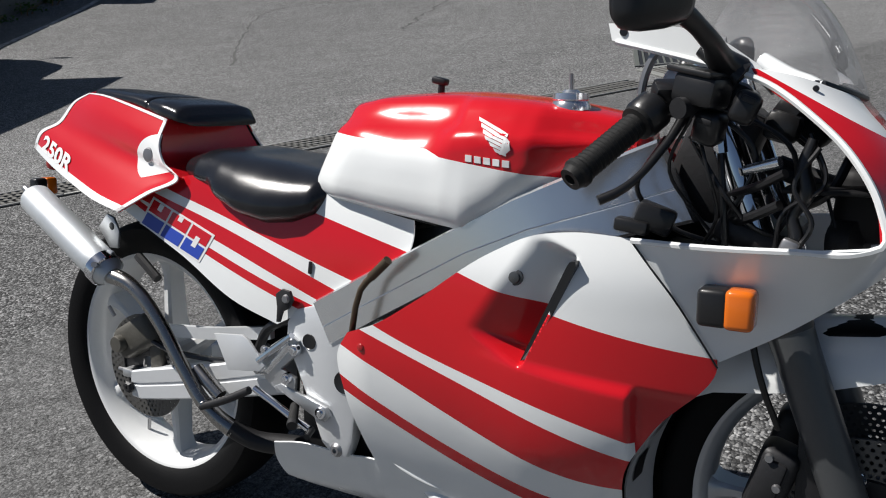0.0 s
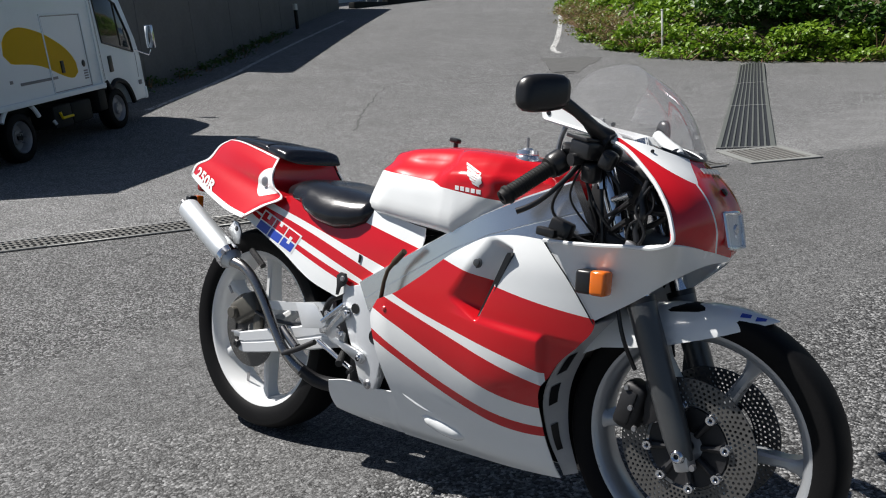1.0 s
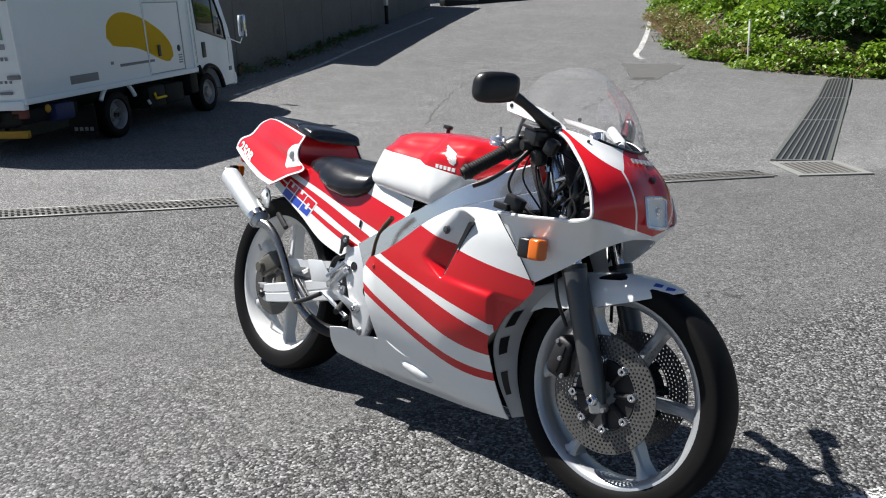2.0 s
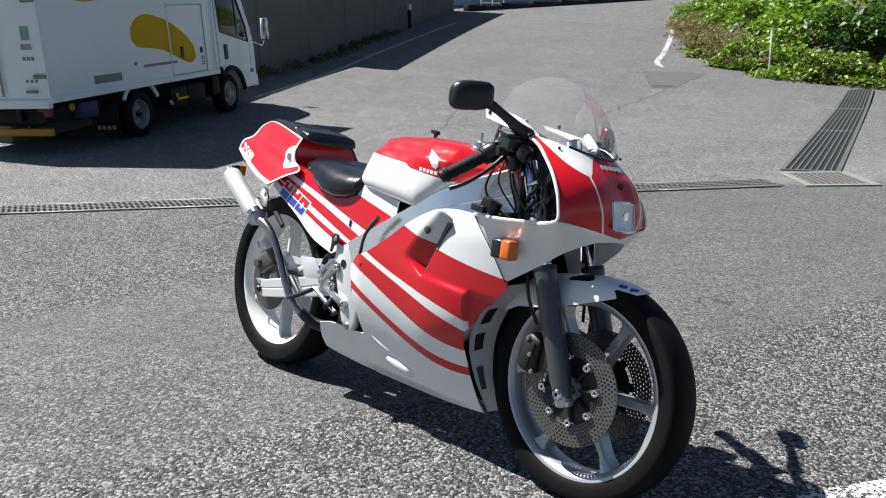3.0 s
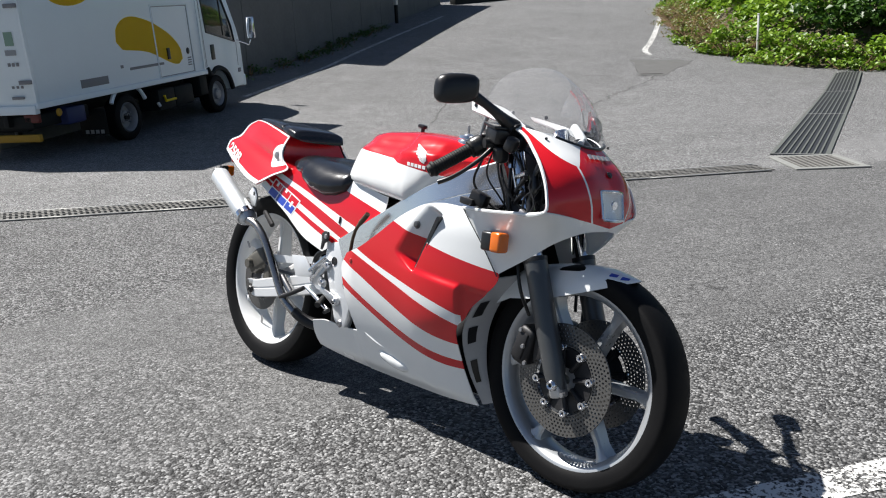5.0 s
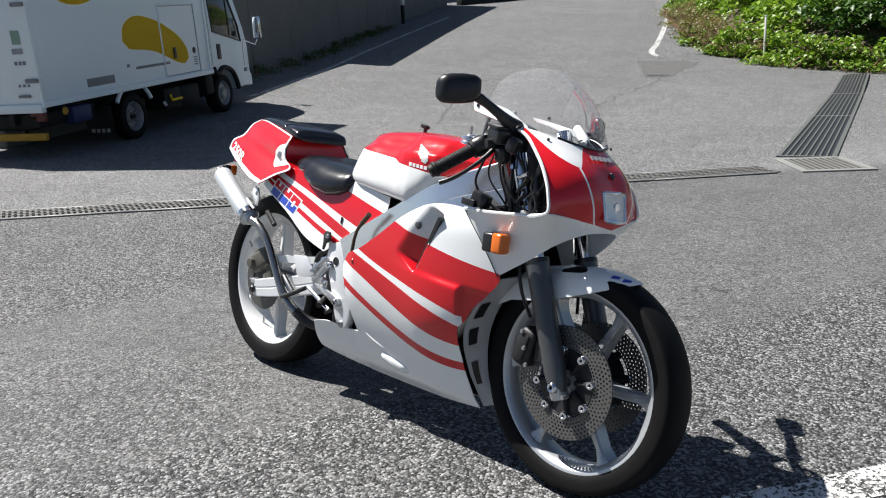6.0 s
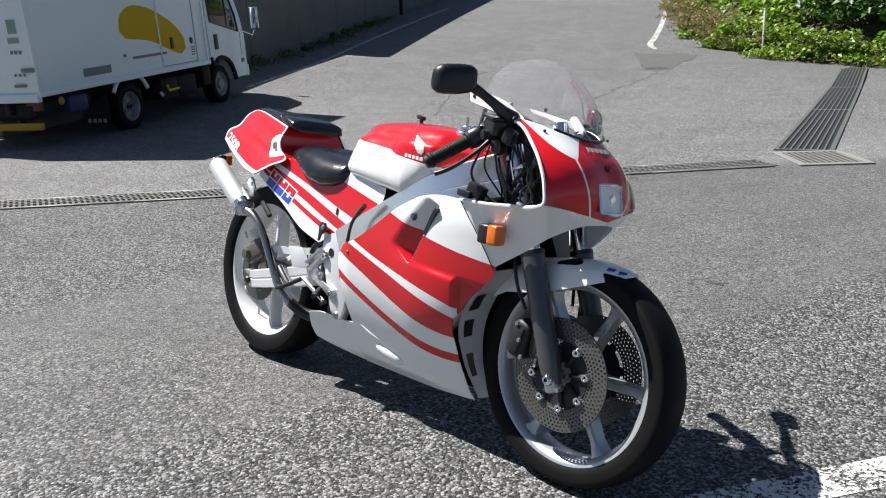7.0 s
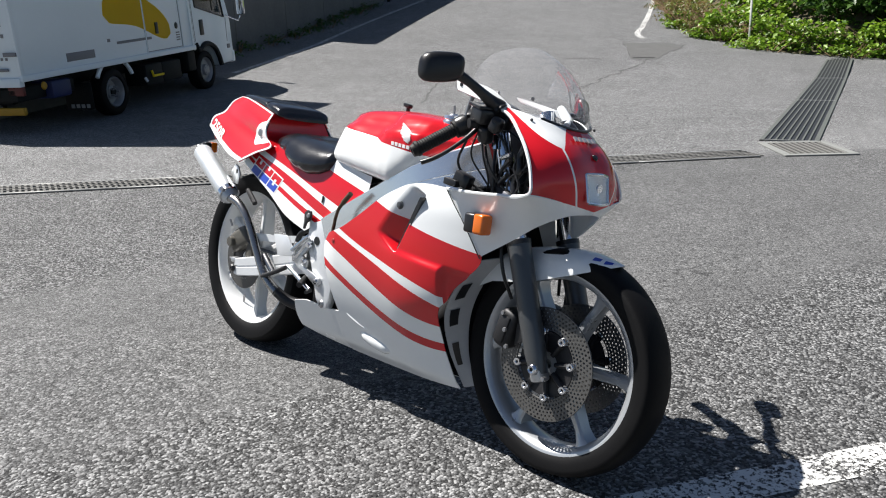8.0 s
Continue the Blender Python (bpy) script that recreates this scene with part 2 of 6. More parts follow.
def asphalt():
    m, nt, bsdf = blank("worn_asphalt")
    co = coords(nt)
    x, y, z = xyz(nt)
    big = noise_tex(nt, 0.30, 4)
    mid = noise_tex(nt, 2.2, 7, 0.7)
    fine = noise_tex(nt, 60, 5, 0.75)
    tiny = noise_tex(nt, 190, 3, 0.7)

    def stones(scale):
        v = node(nt, "ShaderNodeTexVoronoi", Scale=scale)
        link(nt, co, v.inputs["Vector"])
        c = nt.nodes.new("ShaderNodeSeparateColor")
        link(nt, v.outputs["Color"], c.inputs[0])
        return v.outputs["Distance"], c.outputs[0], c.outputs[1]

    d1, r1, s1 = stones(125.0)
    d2, r2, s2 = stones(260.0)
    d3, r3, s3 = stones(46.0)

    def step(v, lo, hi):
        n = nt.nodes.new("ShaderNodeMapRange")
        n.interpolation_type = "SMOOTHSTEP"
        n.inputs[1].default_value, n.inputs[2].default_value = lo, hi
        link(nt, v, n.inputs[0])
        return n.outputs[0]

    # open, coarse surface beyond the seams of an old patch; the patch itself is closed and finer
    wob = op(nt, "MULTIPLY_ADD", mid, 0.45, op(nt, "MULTIPLY_ADD", big, 0.6, -0.52))
    right = op(nt, "ADD", op(nt, "SUBTRACT", op(nt, "MULTIPLY_ADD", x, .958, -.594), op(nt, "MULTIPLY", y, .287)), wob)
    left = op(nt, "ADD", op(nt, "SUBTRACT", op(nt, "MULTIPLY", y, .09), op(nt, "ADD", x, 1.13)), wob)
    coarse = op(nt, "MAXIMUM", step(right, -.12, .14), op(nt, "MULTIPLY", step(left, -.15, .20), 1.0))
    coarse = op(nt, "MAXIMUM", coarse, op(nt, "MULTIPLY", step(big, .50, .62), .55))
    pale = op(nt, "MULTIPLY_ADD", op(nt, "POWER", r1, 2.4), .45, .060)
    pale = op(nt, "SUBTRACT", pale, op(nt, "MULTIPLY", step(d1, .25, .55), .035))
    close = op(nt, "MULTIPLY_ADD", op(nt, "POWER", r2, 2.0), .22, .052)
    close = op(nt, "MULTIPLY_ADD", op(nt, "POWER", r1, 6.0), .16, close)
    mixed = nt.nodes.new("ShaderNodeMix")
    link(nt, coarse, mixed.inputs[0])
    link(nt, close, mixed.inputs[2])
    link(nt, pale, mixed.inputs[3])
    base = mixed.outputs[0]
    # paler on the far side of the long drain
    beyond = op(nt, "ADD", op(nt, "MULTIPLY_ADD", x, -.786, -3.373), op(nt, "MULTIPLY", y, .618))
    base = op(nt, "MULTIPLY_ADD", step(beyond, -.25, .15), .036, base)
    base = op(nt, "ADD", base, op(nt, "MULTIPLY_ADD", fine, .36, -.18))
    base = op(nt, "ADD", base, op(nt, "MULTIPLY_ADD", tiny, .06, -.03))
    grit = noise_tex(nt, 22, 8, 0.9)
    base = op(nt, "ADD", base, op(nt, "MULTIPLY_ADD", grit, .48, -.24))
    tone = op(nt, "MULTIPLY_ADD", mid, .85, op(nt, "MULTIPLY_ADD", big, .60, .31))
    tone = op(nt, "MULTIPLY", tone, op(nt, "MULTIPLY_ADD", noise_tex(nt, 9, 6, 0.75), .60, .70))
    base = op(nt, "MULTIPLY", op(nt, "MAXIMUM", base, .015), tone)
    flake = op(nt, "MULTIPLY", op(nt, "GREATER_THAN", r3, .968), op(nt, "LESS_THAN", d3, .21))
    base = op(nt, "MULTIPLY_ADD", flake, .34, base)
    speck = op(nt, "MULTIPLY", op(nt, "GREATER_THAN", s3, .988), op(nt, "LESS_THAN", d3, .26))
    base = op(nt, "MULTIPLY", base, op(nt, "MULTIPLY_ADD", speck, -.8, 1.0))
    # few long thin cracks
    cr = node(nt, "ShaderNodeTexVoronoi", Scale=0.20)
    cr.feature = "DISTANCE_TO_EDGE"
    wv = node(nt, "ShaderNodeTexNoise", Scale=2.4, Detail=7.0)
    link(nt, co, wv.inputs["Vector"])
    add = nt.nodes.new("ShaderNodeVectorMath")
    add.operation = "MULTIPLY_ADD"
    link(nt, wv.outputs["Color"], add.inputs[0])
    add.inputs[1].default_value = (0.9, 0.9, 0.9)
    link(nt, co, add.inputs[2])
    link(nt, add.outputs[0], cr.inputs["Vector"])
    crack = op(nt, "LESS_THAN", cr.outputs["Distance"], op(nt, "MULTIPLY", op(nt, "GREATER_THAN", mid, .50), .0016))
    base = op(nt, "MULTIPLY", base, op(nt, "MULTIPLY_ADD", crack, -.5, 1.0))
    comb = nt.nodes.new("ShaderNodeCombineXYZ")
    base = op(nt, "MULTIPLY", base, op(nt, "MULTIPLY_ADD", step(beyond, -.25, .15), .18, .665))
    link(nt, base, comb.inputs[0])
    link(nt, op(nt, "MULTIPLY", base, 1.004), comb.inputs[1])
    link(nt, op(nt, "MULTIPLY", base, 1.005), comb.inputs[2])
    link(nt, comb.outputs[0], bsdf.inputs["Base Color"])
    bsdf.inputs["Roughness"].default_value = 0.8
    b = node(nt, "ShaderNodeBump", Strength=1.0, Distance=0.006)
    h = op(nt, "MULTIPLY", op(nt, "MULTIPLY_ADD", coarse, .8, .35), op(nt, "MULTIPLY_ADD", d1, -1.0, r1))
    link(nt, op(nt, "MULTIPLY_ADD", fine, .6, h), b.inputs["Height"])
    link(nt, b.outputs[0], bsdf.inputs["Normal"])
    return m


M["asphalt"] = asphalt()


def worn_line():
    m, nt, bsdf = blank("worn_white_road_paint")
    gap = op(nt, "GREATER_THAN", op(nt, "ADD", op(nt, "MULTIPLY", noise_tex(nt, 75, 5, 0.75), 0.75), op(nt, "MULTIPLY", noise_tex(nt, 9, 4), 0.35)), 0.555)
    finish(nt, bsdf, mixc(nt, gap, (0.66, 0.66, 0.64), (0.14, 0.137, 0.13)), 0.7, var=0.15, scale=20, bump=0.5, bscale=90, dist=0.004)
    # worn through to the asphalt below
    link(nt, op(nt, "SUBTRACT", 1.0, gap), bsdf.inputs["Alpha"])
    return m


M["line"] = worn_line()
M["tar"] = mat("dark_patch_asphalt", (0.088, 0.088, 0.086), 0.9, var=0.6, scale=5, bump=0.9, bscale=60)


def leafmat(name, c1, c2):
    m, nt, bsdf = blank(name)
    g = nt.nodes.new("ShaderNodeNewGeometry")
    ramp = mixc(nt, g.outputs["Random Per Island"], c1, c2)
    finish(nt, bsdf, ramp, 0.45, var=0.2, scale=3)
    bsdf.inputs["Subsurface Weight"].default_value = 0.0
    tl = node(nt, "ShaderNodeBsdfTranslucent")
    link(nt, ramp, tl.inputs["Color"])
    mx = node(nt, "ShaderNodeMixShader", Fac=0.35)
    link(nt, bsdf.outputs[0], mx.inputs[1])
    link(nt, tl.outputs[0], mx.inputs[2])
    link(nt, mx.outputs[0], nt.nodes["Material Output"].inputs[0])
    return m


M["leaf"] = leafmat("green_leaves", (0.07, 0.16, 0.012), (0.26, 0.40, 0.035))
M["leafdark"] = leafmat("dark_green_leaves", (0.03, 0.08, 0.012), (0.07, 0.15, 0.02))
M["leafdry"] = leafmat("half_dry_leaves", (0.22, 0.13, 0.06), (0.13, 0.22, 0.03))


# ---- mesh helpers ----
def part(name, bm, material, parent=None, label="", sharp=38, kind="", fix=True):
    if fix:
        bmesh.ops.recalc_face_normals(bm, faces=bm.faces)
    me = bpy.data.meshes.new(name)
    bm.to_mesh(me)
    bm.free()
    me.materials.append(M[material] if isinstance(material, str) else material)
    if any(p.material_index for p in me.polygons):
        me.materials.append(M["liner"])
    me.polygons.foreach_set("use_smooth", [True] * len(me.polygons))
    me.set_sharp_from_angle(angle=radians(sharp))
    ob = new(name, me)
    ob.parent = parent
    return tagged(ob, label, kind=kind)


def thing(name, label, category, m=None, group="", kind=""):
    ob = tagged(new(name), label, category, group, kind)
    ob.empty_display_size = 0.1
    if m is not None:
        ob.matrix_world = m
    return ob


def box(bm, size, m=None, bevel=0.0, seg=2):
    r = bmesh.ops.create_cube(bm, size=1.0)
    bmesh.ops.scale(bm, vec=size, verts=r["verts"])
    if bevel:
        ed = list({e for v in r["verts"] for e in v.link_edges})
        r2 = bmesh.ops.bevel(bm, geom=ed, offset=bevel, segments=seg, affect="EDGES", profile=0.5)
        vs = list({v for f in r2["faces"] for v in f.verts} | {v for v in r["verts"] if v.is_valid})
    else:
        vs = r["verts"]
    if m is not None:
        bmesh.ops.transform(bm, matrix=m, verts=vs)
    return bm


def bx(size, m=None, bevel=0.0, seg=2):
    return box(bmesh.new(), size, m, bevel, seg)


def grid_faces(bm, rows, close_u=False, close_v=False):
    vs = [[bm.verts.new(p) for p in r] for r in rows]
    nu, nv = len(vs), len(vs[0])
    for i in range(nu if close_u else nu - 1):
        for j in range(nv if close_v else nv - 1):
            a, b, c, d = vs[i][j], vs[(i + 1) % nu][j], vs[(i + 1) % nu][(j + 1) % nv], vs[i][(j + 1) % nv]
            q = [a]
            for v in (b, c, d):
                if v not in q:
                    q.append(v)
            if len(q) > 2:
                bm.faces.new(q)
    return vs


def lathe(bm, prof, centre=(0, 0, 0), n=48, axis=None, closed=False):
    """Turns a profile of (radius, distance along the axis); the axis is y unless given."""
    ax = Vector(axis or (0, 1, 0)).normalized()
    e1 = ax.orthogonal().normalized()
    e2 = ax.cross(e1)
    c = Vector(centre)
    rows = [[c + ax * h + (e1 * math.cos(a) + e2 * math.sin(a)) * max(r, 1e-4) for r, h in prof] for a in np.linspace(0, 2 * math.pi, n, endpoint=False)]
    grid_faces(bm, rows, close_u=True, close_v=closed)
    return bm


def curve(pts, n, closed=False):
    """n points along a smooth line through pts."""
    p = np.array(pts, float)
    if len(p) == 2:
        return [Vector(p[0] + (p[1] - p[0]) * t) for t in np.linspace(0, 1, n)]
    d = np.r_[0, np.cumsum(np.maximum(np.linalg.norm(np.diff(p, axis=0), axis=1), 1e-6))]
    tan = np.gradient(p, d, axis=0)
    out = []
    for s in np.linspace(0, d[-1], n):
        k = min(max(int(np.searchsorted(d, s)) - 1, 0), len(p) - 2)
        h = d[k + 1] - d[k]
        t = (s - d[k]) / h
        q = (2 * t**3 - 3 * t**2 + 1) * p[k] + (t**3 - 2 * t**2 + t) * h * tan[k] + (-2 * t**3 + 3 * t**2) * p[k + 1] + (t**3 - t**2) * h * tan[k + 1]
        out.append(Vector(q))
    return out


def tube(bm, pts, r, n=10, smooth=0, cap=True, flat=None):
    """A round bar along pts; r: one radius or one for each point."""
    pts = curve(pts, smooth) if smooth else [Vector(p) for p in pts]
    rs = list(np.interp(np.linspace(0, 1, len(pts)), np.linspace(0, 1, len(r)), r)) if isinstance(r, (list, tuple)) else [r] * len(pts)
    t0 = (pts[1] - pts[0]).normalized()
    e = t0.orthogonal().normalized()
    rows = []
    for k, p in enumerate(pts):
        t = (pts[min(k + 1, len(pts) - 1)] - pts[max(k - 1, 0)]).normalized()
        e = (e - t * e.dot(t)).normalized()
        f = t.cross(e)
        rows.append([p + (e * math.cos(a) + f * math.sin(a)) * rs[k] for a in np.linspace(0, 2 * math.pi, n, endpoint=False)])
    vs = grid_faces(bm, rows, close_v=True)
    if cap:
        bm.faces.new(vs[0])
        bm.faces.new(vs[-1])
    return bm


def tb(*a, **k):
    return tube(bmesh.new(), *a, **k)


def plate(bm, poly, y0, y1, bevel=0.002):
    """A flat piece with the outline poly in x-z, between y0 and y1."""
    a = [bm.verts.new((x, y0, z)) for x, z in poly]
    b = [bm.verts.new((x, y1, z)) for x, z in poly]
    f = [bm.faces.new(a), bm.faces.new(b)]
    n = len(poly)
    sides = [bm.faces.new((a[k], a[(k + 1) % n], b[(k + 1) % n], b[k])) for k in range(n)]
    bmesh.ops.recalc_face_normals(bm, faces=f + sides)
    if bevel:
        bmesh.ops.bevel(bm, geom=list({e for q in f for e in q.edges}), offset=bevel, segments=2, affect="EDGES", profile=0.5)
    return bm


def pl(*a, **k):
    return plate(bmesh.new(), *a, **k)


def coons(bot, top, left, right, nu, nv):
    """A smooth patch between four edge lines; bot and top run from left to right."""
    B, T, L_, R_ = curve(bot, nu + 1), curve(top, nu + 1), curve(left, nv + 1), curve(right, nv + 1)
    g = []
    for i in range(nu + 1):
        u = i / nu
        row = []
        for j in range(nv + 1):
            v = j / nv
            p = B[i] * (1 - v) + T[i] * v + L_[j] * (1 - u) + R_[j] * u
            p = p - (B[0] * (1 - u) * (1 - v) + B[-1] * u * (1 - v) + T[0] * (1 - u) * v + T[-1] * u * v)
            row.append(p)
        g.append(row)
    return g


def shell(bm, g, th=0.003, out=(0, -1, 0), inner=True):
    """A sheet of thickness th from a grid of points; out: the side that faces outwards."""
    a = np.array([[tuple(p) for p in r] for r in g])
    du, dv = np.gradient(a, axis=0), np.gradient(a, axis=1)
    n = np.cross(du, dv)
    n /= np.maximum(np.linalg.norm(n, axis=2, keepdims=True), 1e-9)
    if (n.mean((0, 1)) * np.array(out)).sum() < 0:
        n = -n
    o = grid_faces(bm, a.tolist())
    if not inner:
        return bm
    n_out = len(bm.faces)
    i = grid_faces(bm, (a - n * th).tolist())
    bm.faces.ensure_lookup_table()
    for k in range(n_out, len(bm.faces)):
        bm.faces[k].material_index = 1
    nu, nv = len(o), len(o[0])
    ring = [(k, 0) for k in range(nu)] + [(nu - 1, k) for k in range(1, nv)] + [(k, nv - 1) for k in range(nu - 2, -1, -1)] + [(0, k) for k in range(nv - 2, 0, -1)]
    for k in range(len(ring)):
        p, q = ring[k], ring[(k + 1) % len(ring)]
        bm.faces.new((o[p[0]][p[1]], o[q[0]][q[1]], i[q[0]][q[1]], i[p[0]][p[1]]))
    return bm


def flip(g):
    return [[Vector((p[0], -p[1], p[2])) for p in r] for r in g]


# ---- ground ----
def ground_z(x, y):
    d = (x + 4.2) * -0.9 + (y - 0.1) * 0.43
    if d <= 3:
        return 0.0
    if d < 9:
        return 0.0105 * (d - 3) ** 2
    if d < 36:
        return 0.378 + 0.126 * (d - 9)
    return 0.378 + 0.126 * 27 + 0.5 * (1 - math.exp(-(d - 36) / 5))


def lay(x, y, h=0.0):
    return (x, y, ground_z(x, y) + h)


def make_ground():
    bm = bmesh.new()
    xs = np.r_[[-900, -300, -120, -70], np.arange(-50, 20.1, 1.0), [40, 100, 300, 900]]
    ys = np.r_[[-900, -300, -100, -40], np.arange(-20, 50.1, 1.0), [70, 120, 300, 900]]
    grid_faces(bm, [[lay(x, y) for y in ys] for x in xs])
    tagged(part("ground", bm, "asphalt", sharp=180), "grey worn asphalt yard rising to a sloping road", "ground", kind="structure")


make_ground()


def strip(bm, pts, w, h, seg=0.5):
    """A thin painted strip along pts on the ground."""
    pts = [Vector((*p, 0)) for p in pts]
    n = max(2, int(sum((b - a).length for a, b in zip(pts, pts[1:])) / seg))
    c = curve([tuple(p) for p in pts], n)
    rows = []
    for k, p in enumerate(c):
        t = (c[min(k + 1, n - 1)] - c[max(k - 1, 0)]).normalized()
        s = Vector((-t.y, t.x, 0)) * w / 2
        rows.append([lay(p.x - s.x, p.y - s.y, h), lay(p.x + s.x, p.y + s.y, h)])
    grid_faces(bm, rows)
    return bm


def road_lines():
    bm = strip(bmesh.new(), [(-8.62, 16.02), (-8.80, 16.17), (-9.88, 17.95), (-10.75, 19.50), (-16.4, 29.1)], 0.14, 0.005)
    tagged(part("road_line", bm, "line"), "worn white painted edge line on the sloping road", "road line", kind="structure")
    bm = strip(bmesh.new(), [(-11.0, 6.3), (-12.32, 8.61), (-14.93, 12.4), (-20, 20)], 0.12, 0.005)
    tagged(part("road_line", bm, "line"), "white painted edge line below the retaining wall", "road line", kind="structure")
    bm = strip(bmesh.new(), [(1.60, -0.02), (1.77, 0.31), (1.92, 0.59), (2.42, 1.52), (3.4, 3.36)], 0.118, 0.002, 0.1)
    tagged(part("road_line", bm, "line"), "worn white painted bay line beside the front wheel", "road line", kind="structure")


road_lines()


def repair_patch():
    bm = bmesh.new()
    a = [(-7.04, 13.16), (-8.57, 15.08), (-7.42, 15.94), (-6.66, 13.47)]
    rows = []
    for u in (k / 8 for k in range(9)):
        row = []
        for v in (k / 8 for k in range(9)):
            p = (1 - u) * ((1 - v) * Vector(a[0]) + v * Vector(a[1])) + u * ((1 - v) * Vector(a[3]) + v * Vector(a[2]))
            row.append(lay(p.x + .16 * noise.noise(Vector((u * 5, v * 5, 2))), p.y + .22 * noise.noise(Vector((u * 5, v * 5, 7))), .006))
        rows.append(row)
    grid_faces(bm, rows)
    tagged(part("repair_patch", bm, "tar"), "dark patched square in the old asphalt", "asphalt patch", kind="structure")


repair_patch()


def asphalt_seam():
    """Ragged dark joint where the newer surface meets the old one."""
    bm = bmesh.new()
    rng = random.Random(11)
    for line, w in (([(-5.41, 9.21), (-5.91, 10.62), (-6.38, 12.13), (-6.78, 13.34), (-7.42, 15.04)], .05), ([(-6.94, 13.28), (-8.1, 12.1), (-9.09, 10.73), (-8.2, 9.0), (-6.03, 6.35)], .035)):
        c = curve([(*p, 0) for p in line], 90)
        rows = []
        for k, p in enumerate(c):
            t = (c[min(k + 1, 89)] - c[max(k - 1, 0)]).normalized()
            s = Vector((-t.y, t.x, 0))
            q = p + s * .10 * noise.noise(Vector((k * .22, w * 90, 0)))
            h = w * rng.uniform(.15, .6)
            rows.append([lay(q.x - s.x * h, q.y - s.y * h, .005), lay(q.x + s.x * h, q.y + s.y * h, .005)])
        grid_faces(bm, rows)
    tagged(part("asphalt_seam", bm, "tar"), "ragged dark joint in the old asphalt", "asphalt seam", kind="structure")


asphalt_seam()


def slot_drain():
    a, b = hgpair
    # flat dark strip in place of a shaded slot
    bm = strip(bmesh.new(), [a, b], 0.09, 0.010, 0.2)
    tagged(part("slot_drain", bm, "shade_sheet_bed"), "thin slot drain in the asphalt, its shaded depth a dark strip", "drain", kind="structure")


hgpair = ((-7.13, 13.32), (-6.82, 13.66))
slot_drain()


def channel(a, b, width, name_group, cross, piece=1.0):
    """A line of grate panels from a to b; cross: bars run across the channel."""
    a, b = Vector((*a, 0)), Vector((*b, 0))
    run = (b - a).length
    n = max(1, round(run / piece))
    step = run / n
    d = (b - a).normalized()
    s = Vector((-d.y, d.x, 0))
    first = None
    for k in range(n):
        c = a + d * (k + 0.5) * step
        z0, z1 = ground_z(*(c - d * step / 2).xy), ground_z(*(c + d * step / 2).xy)
        m = Matrix.Translation((c.x, c.y, (z0 + z1) / 2)) @ Matrix.Rotation(math.atan2(d.y, d.x), 4, "Z") @ Matrix.Rotation(-math.atan2(z1 - z0, step), 4, "Y")
        if first is None:
            first = g = thing("drain_grate", "dirty steel drain grate set flush in the asphalt", "drain grate", m, name_group)
            # flush dark sheet stands for the shaded channel below the bars
            part("bed", bx((step, width, 0.004), pose(0, 0, 0.004)), "shade_sheet_bed" if cross else "shade_sheet_gap", g)
            rail = 0.022 if cross else 0.042
            for sgn in (-1, 1):
                part("frame_rail", bx((step - 0.004, rail, 0.012), pose(0, sgn * (width / 2 - rail / 2), 0.008), 0.002, 1), "galv" if cross else "grate", g)
            if cross:
                bm = bmesh.new()
                nb = int(step / 0.042)
                for q in range(nb):
                    box(bm, (0.018, width - 0.05, 0.008), pose(-step / 2 + (q + 0.5) * step / nb, 0, 0.009, 0, 0, 22))
                part("cross_bar", bm, "bar", g, kind="stuff")
                for q in (-1, 0, 1):
                    part("long_bar", bx((step - 0.004, 0.016, 0.008), pose(0, q * width * 0.2, 0.0125)), "bar", g)
            else:
                for q in range(7):
                    part("long_bar", bx((step - 0.05, 0.017, 0.012), pose(0, (q - 3) * (width - 0.09) / 7.4, 0.009), 0.002, 1), "grate", g)
                for q in (-1, 1):
                    part("end_bar", bx((0.02, width - 0.046, 0.012), pose(q * (step / 2 - 0.012), 0, 0.0085)), "galv", g)
        else:
            copy_thing(first, m)


channel((-9.6, -6.75), (-0.47, 4.86), 0.35, "narrow drain grates", True)
channel((-0.51, 5.66), (-4.06, 16.15), 0.49, "wide drain grates", False, 3.4)


def corner_grate():
    g = thing("drain_cover", "square barred drain cover in a concrete frame", "drain cover", pose(-0.225, 5.34, 0, 0, 0, 42))
    # dark sheet at ground level in place of the shaded pit
    part("bed", bx((0.46, 0.62, 0.004), pose(0, 0, 0.004)), "shade_sheet_bed", g)
    for sx, sy, w, d in ((0, 1, 0.57, 0.06), (0, -1, 0.57, 0.06), (1, 0, 0.06, 0.60), (-1, 0, 0.06, 0.60)):
        part("frame_rail", bx((w, d, 0.014), pose(sx * 0.255, sy * 0.33, 0.007), 0.003, 1), "kerbstone", g)
    for k in range(9):
        part("bar", bx((0.020, 0.60, 0.012), pose(-0.20 + k * 0.05, 0, 0.010), 0.002, 1), "bar", g)


corner_grate()


# ---- retaining wall ----
WALL = [(-9.2, 1.6), (-12.35, 6.3), (-13.2, 7.7), (-14.3, 9.7), (-17.6, 14.3), (-20.2, 18.0), (-24.2, 23.9)]


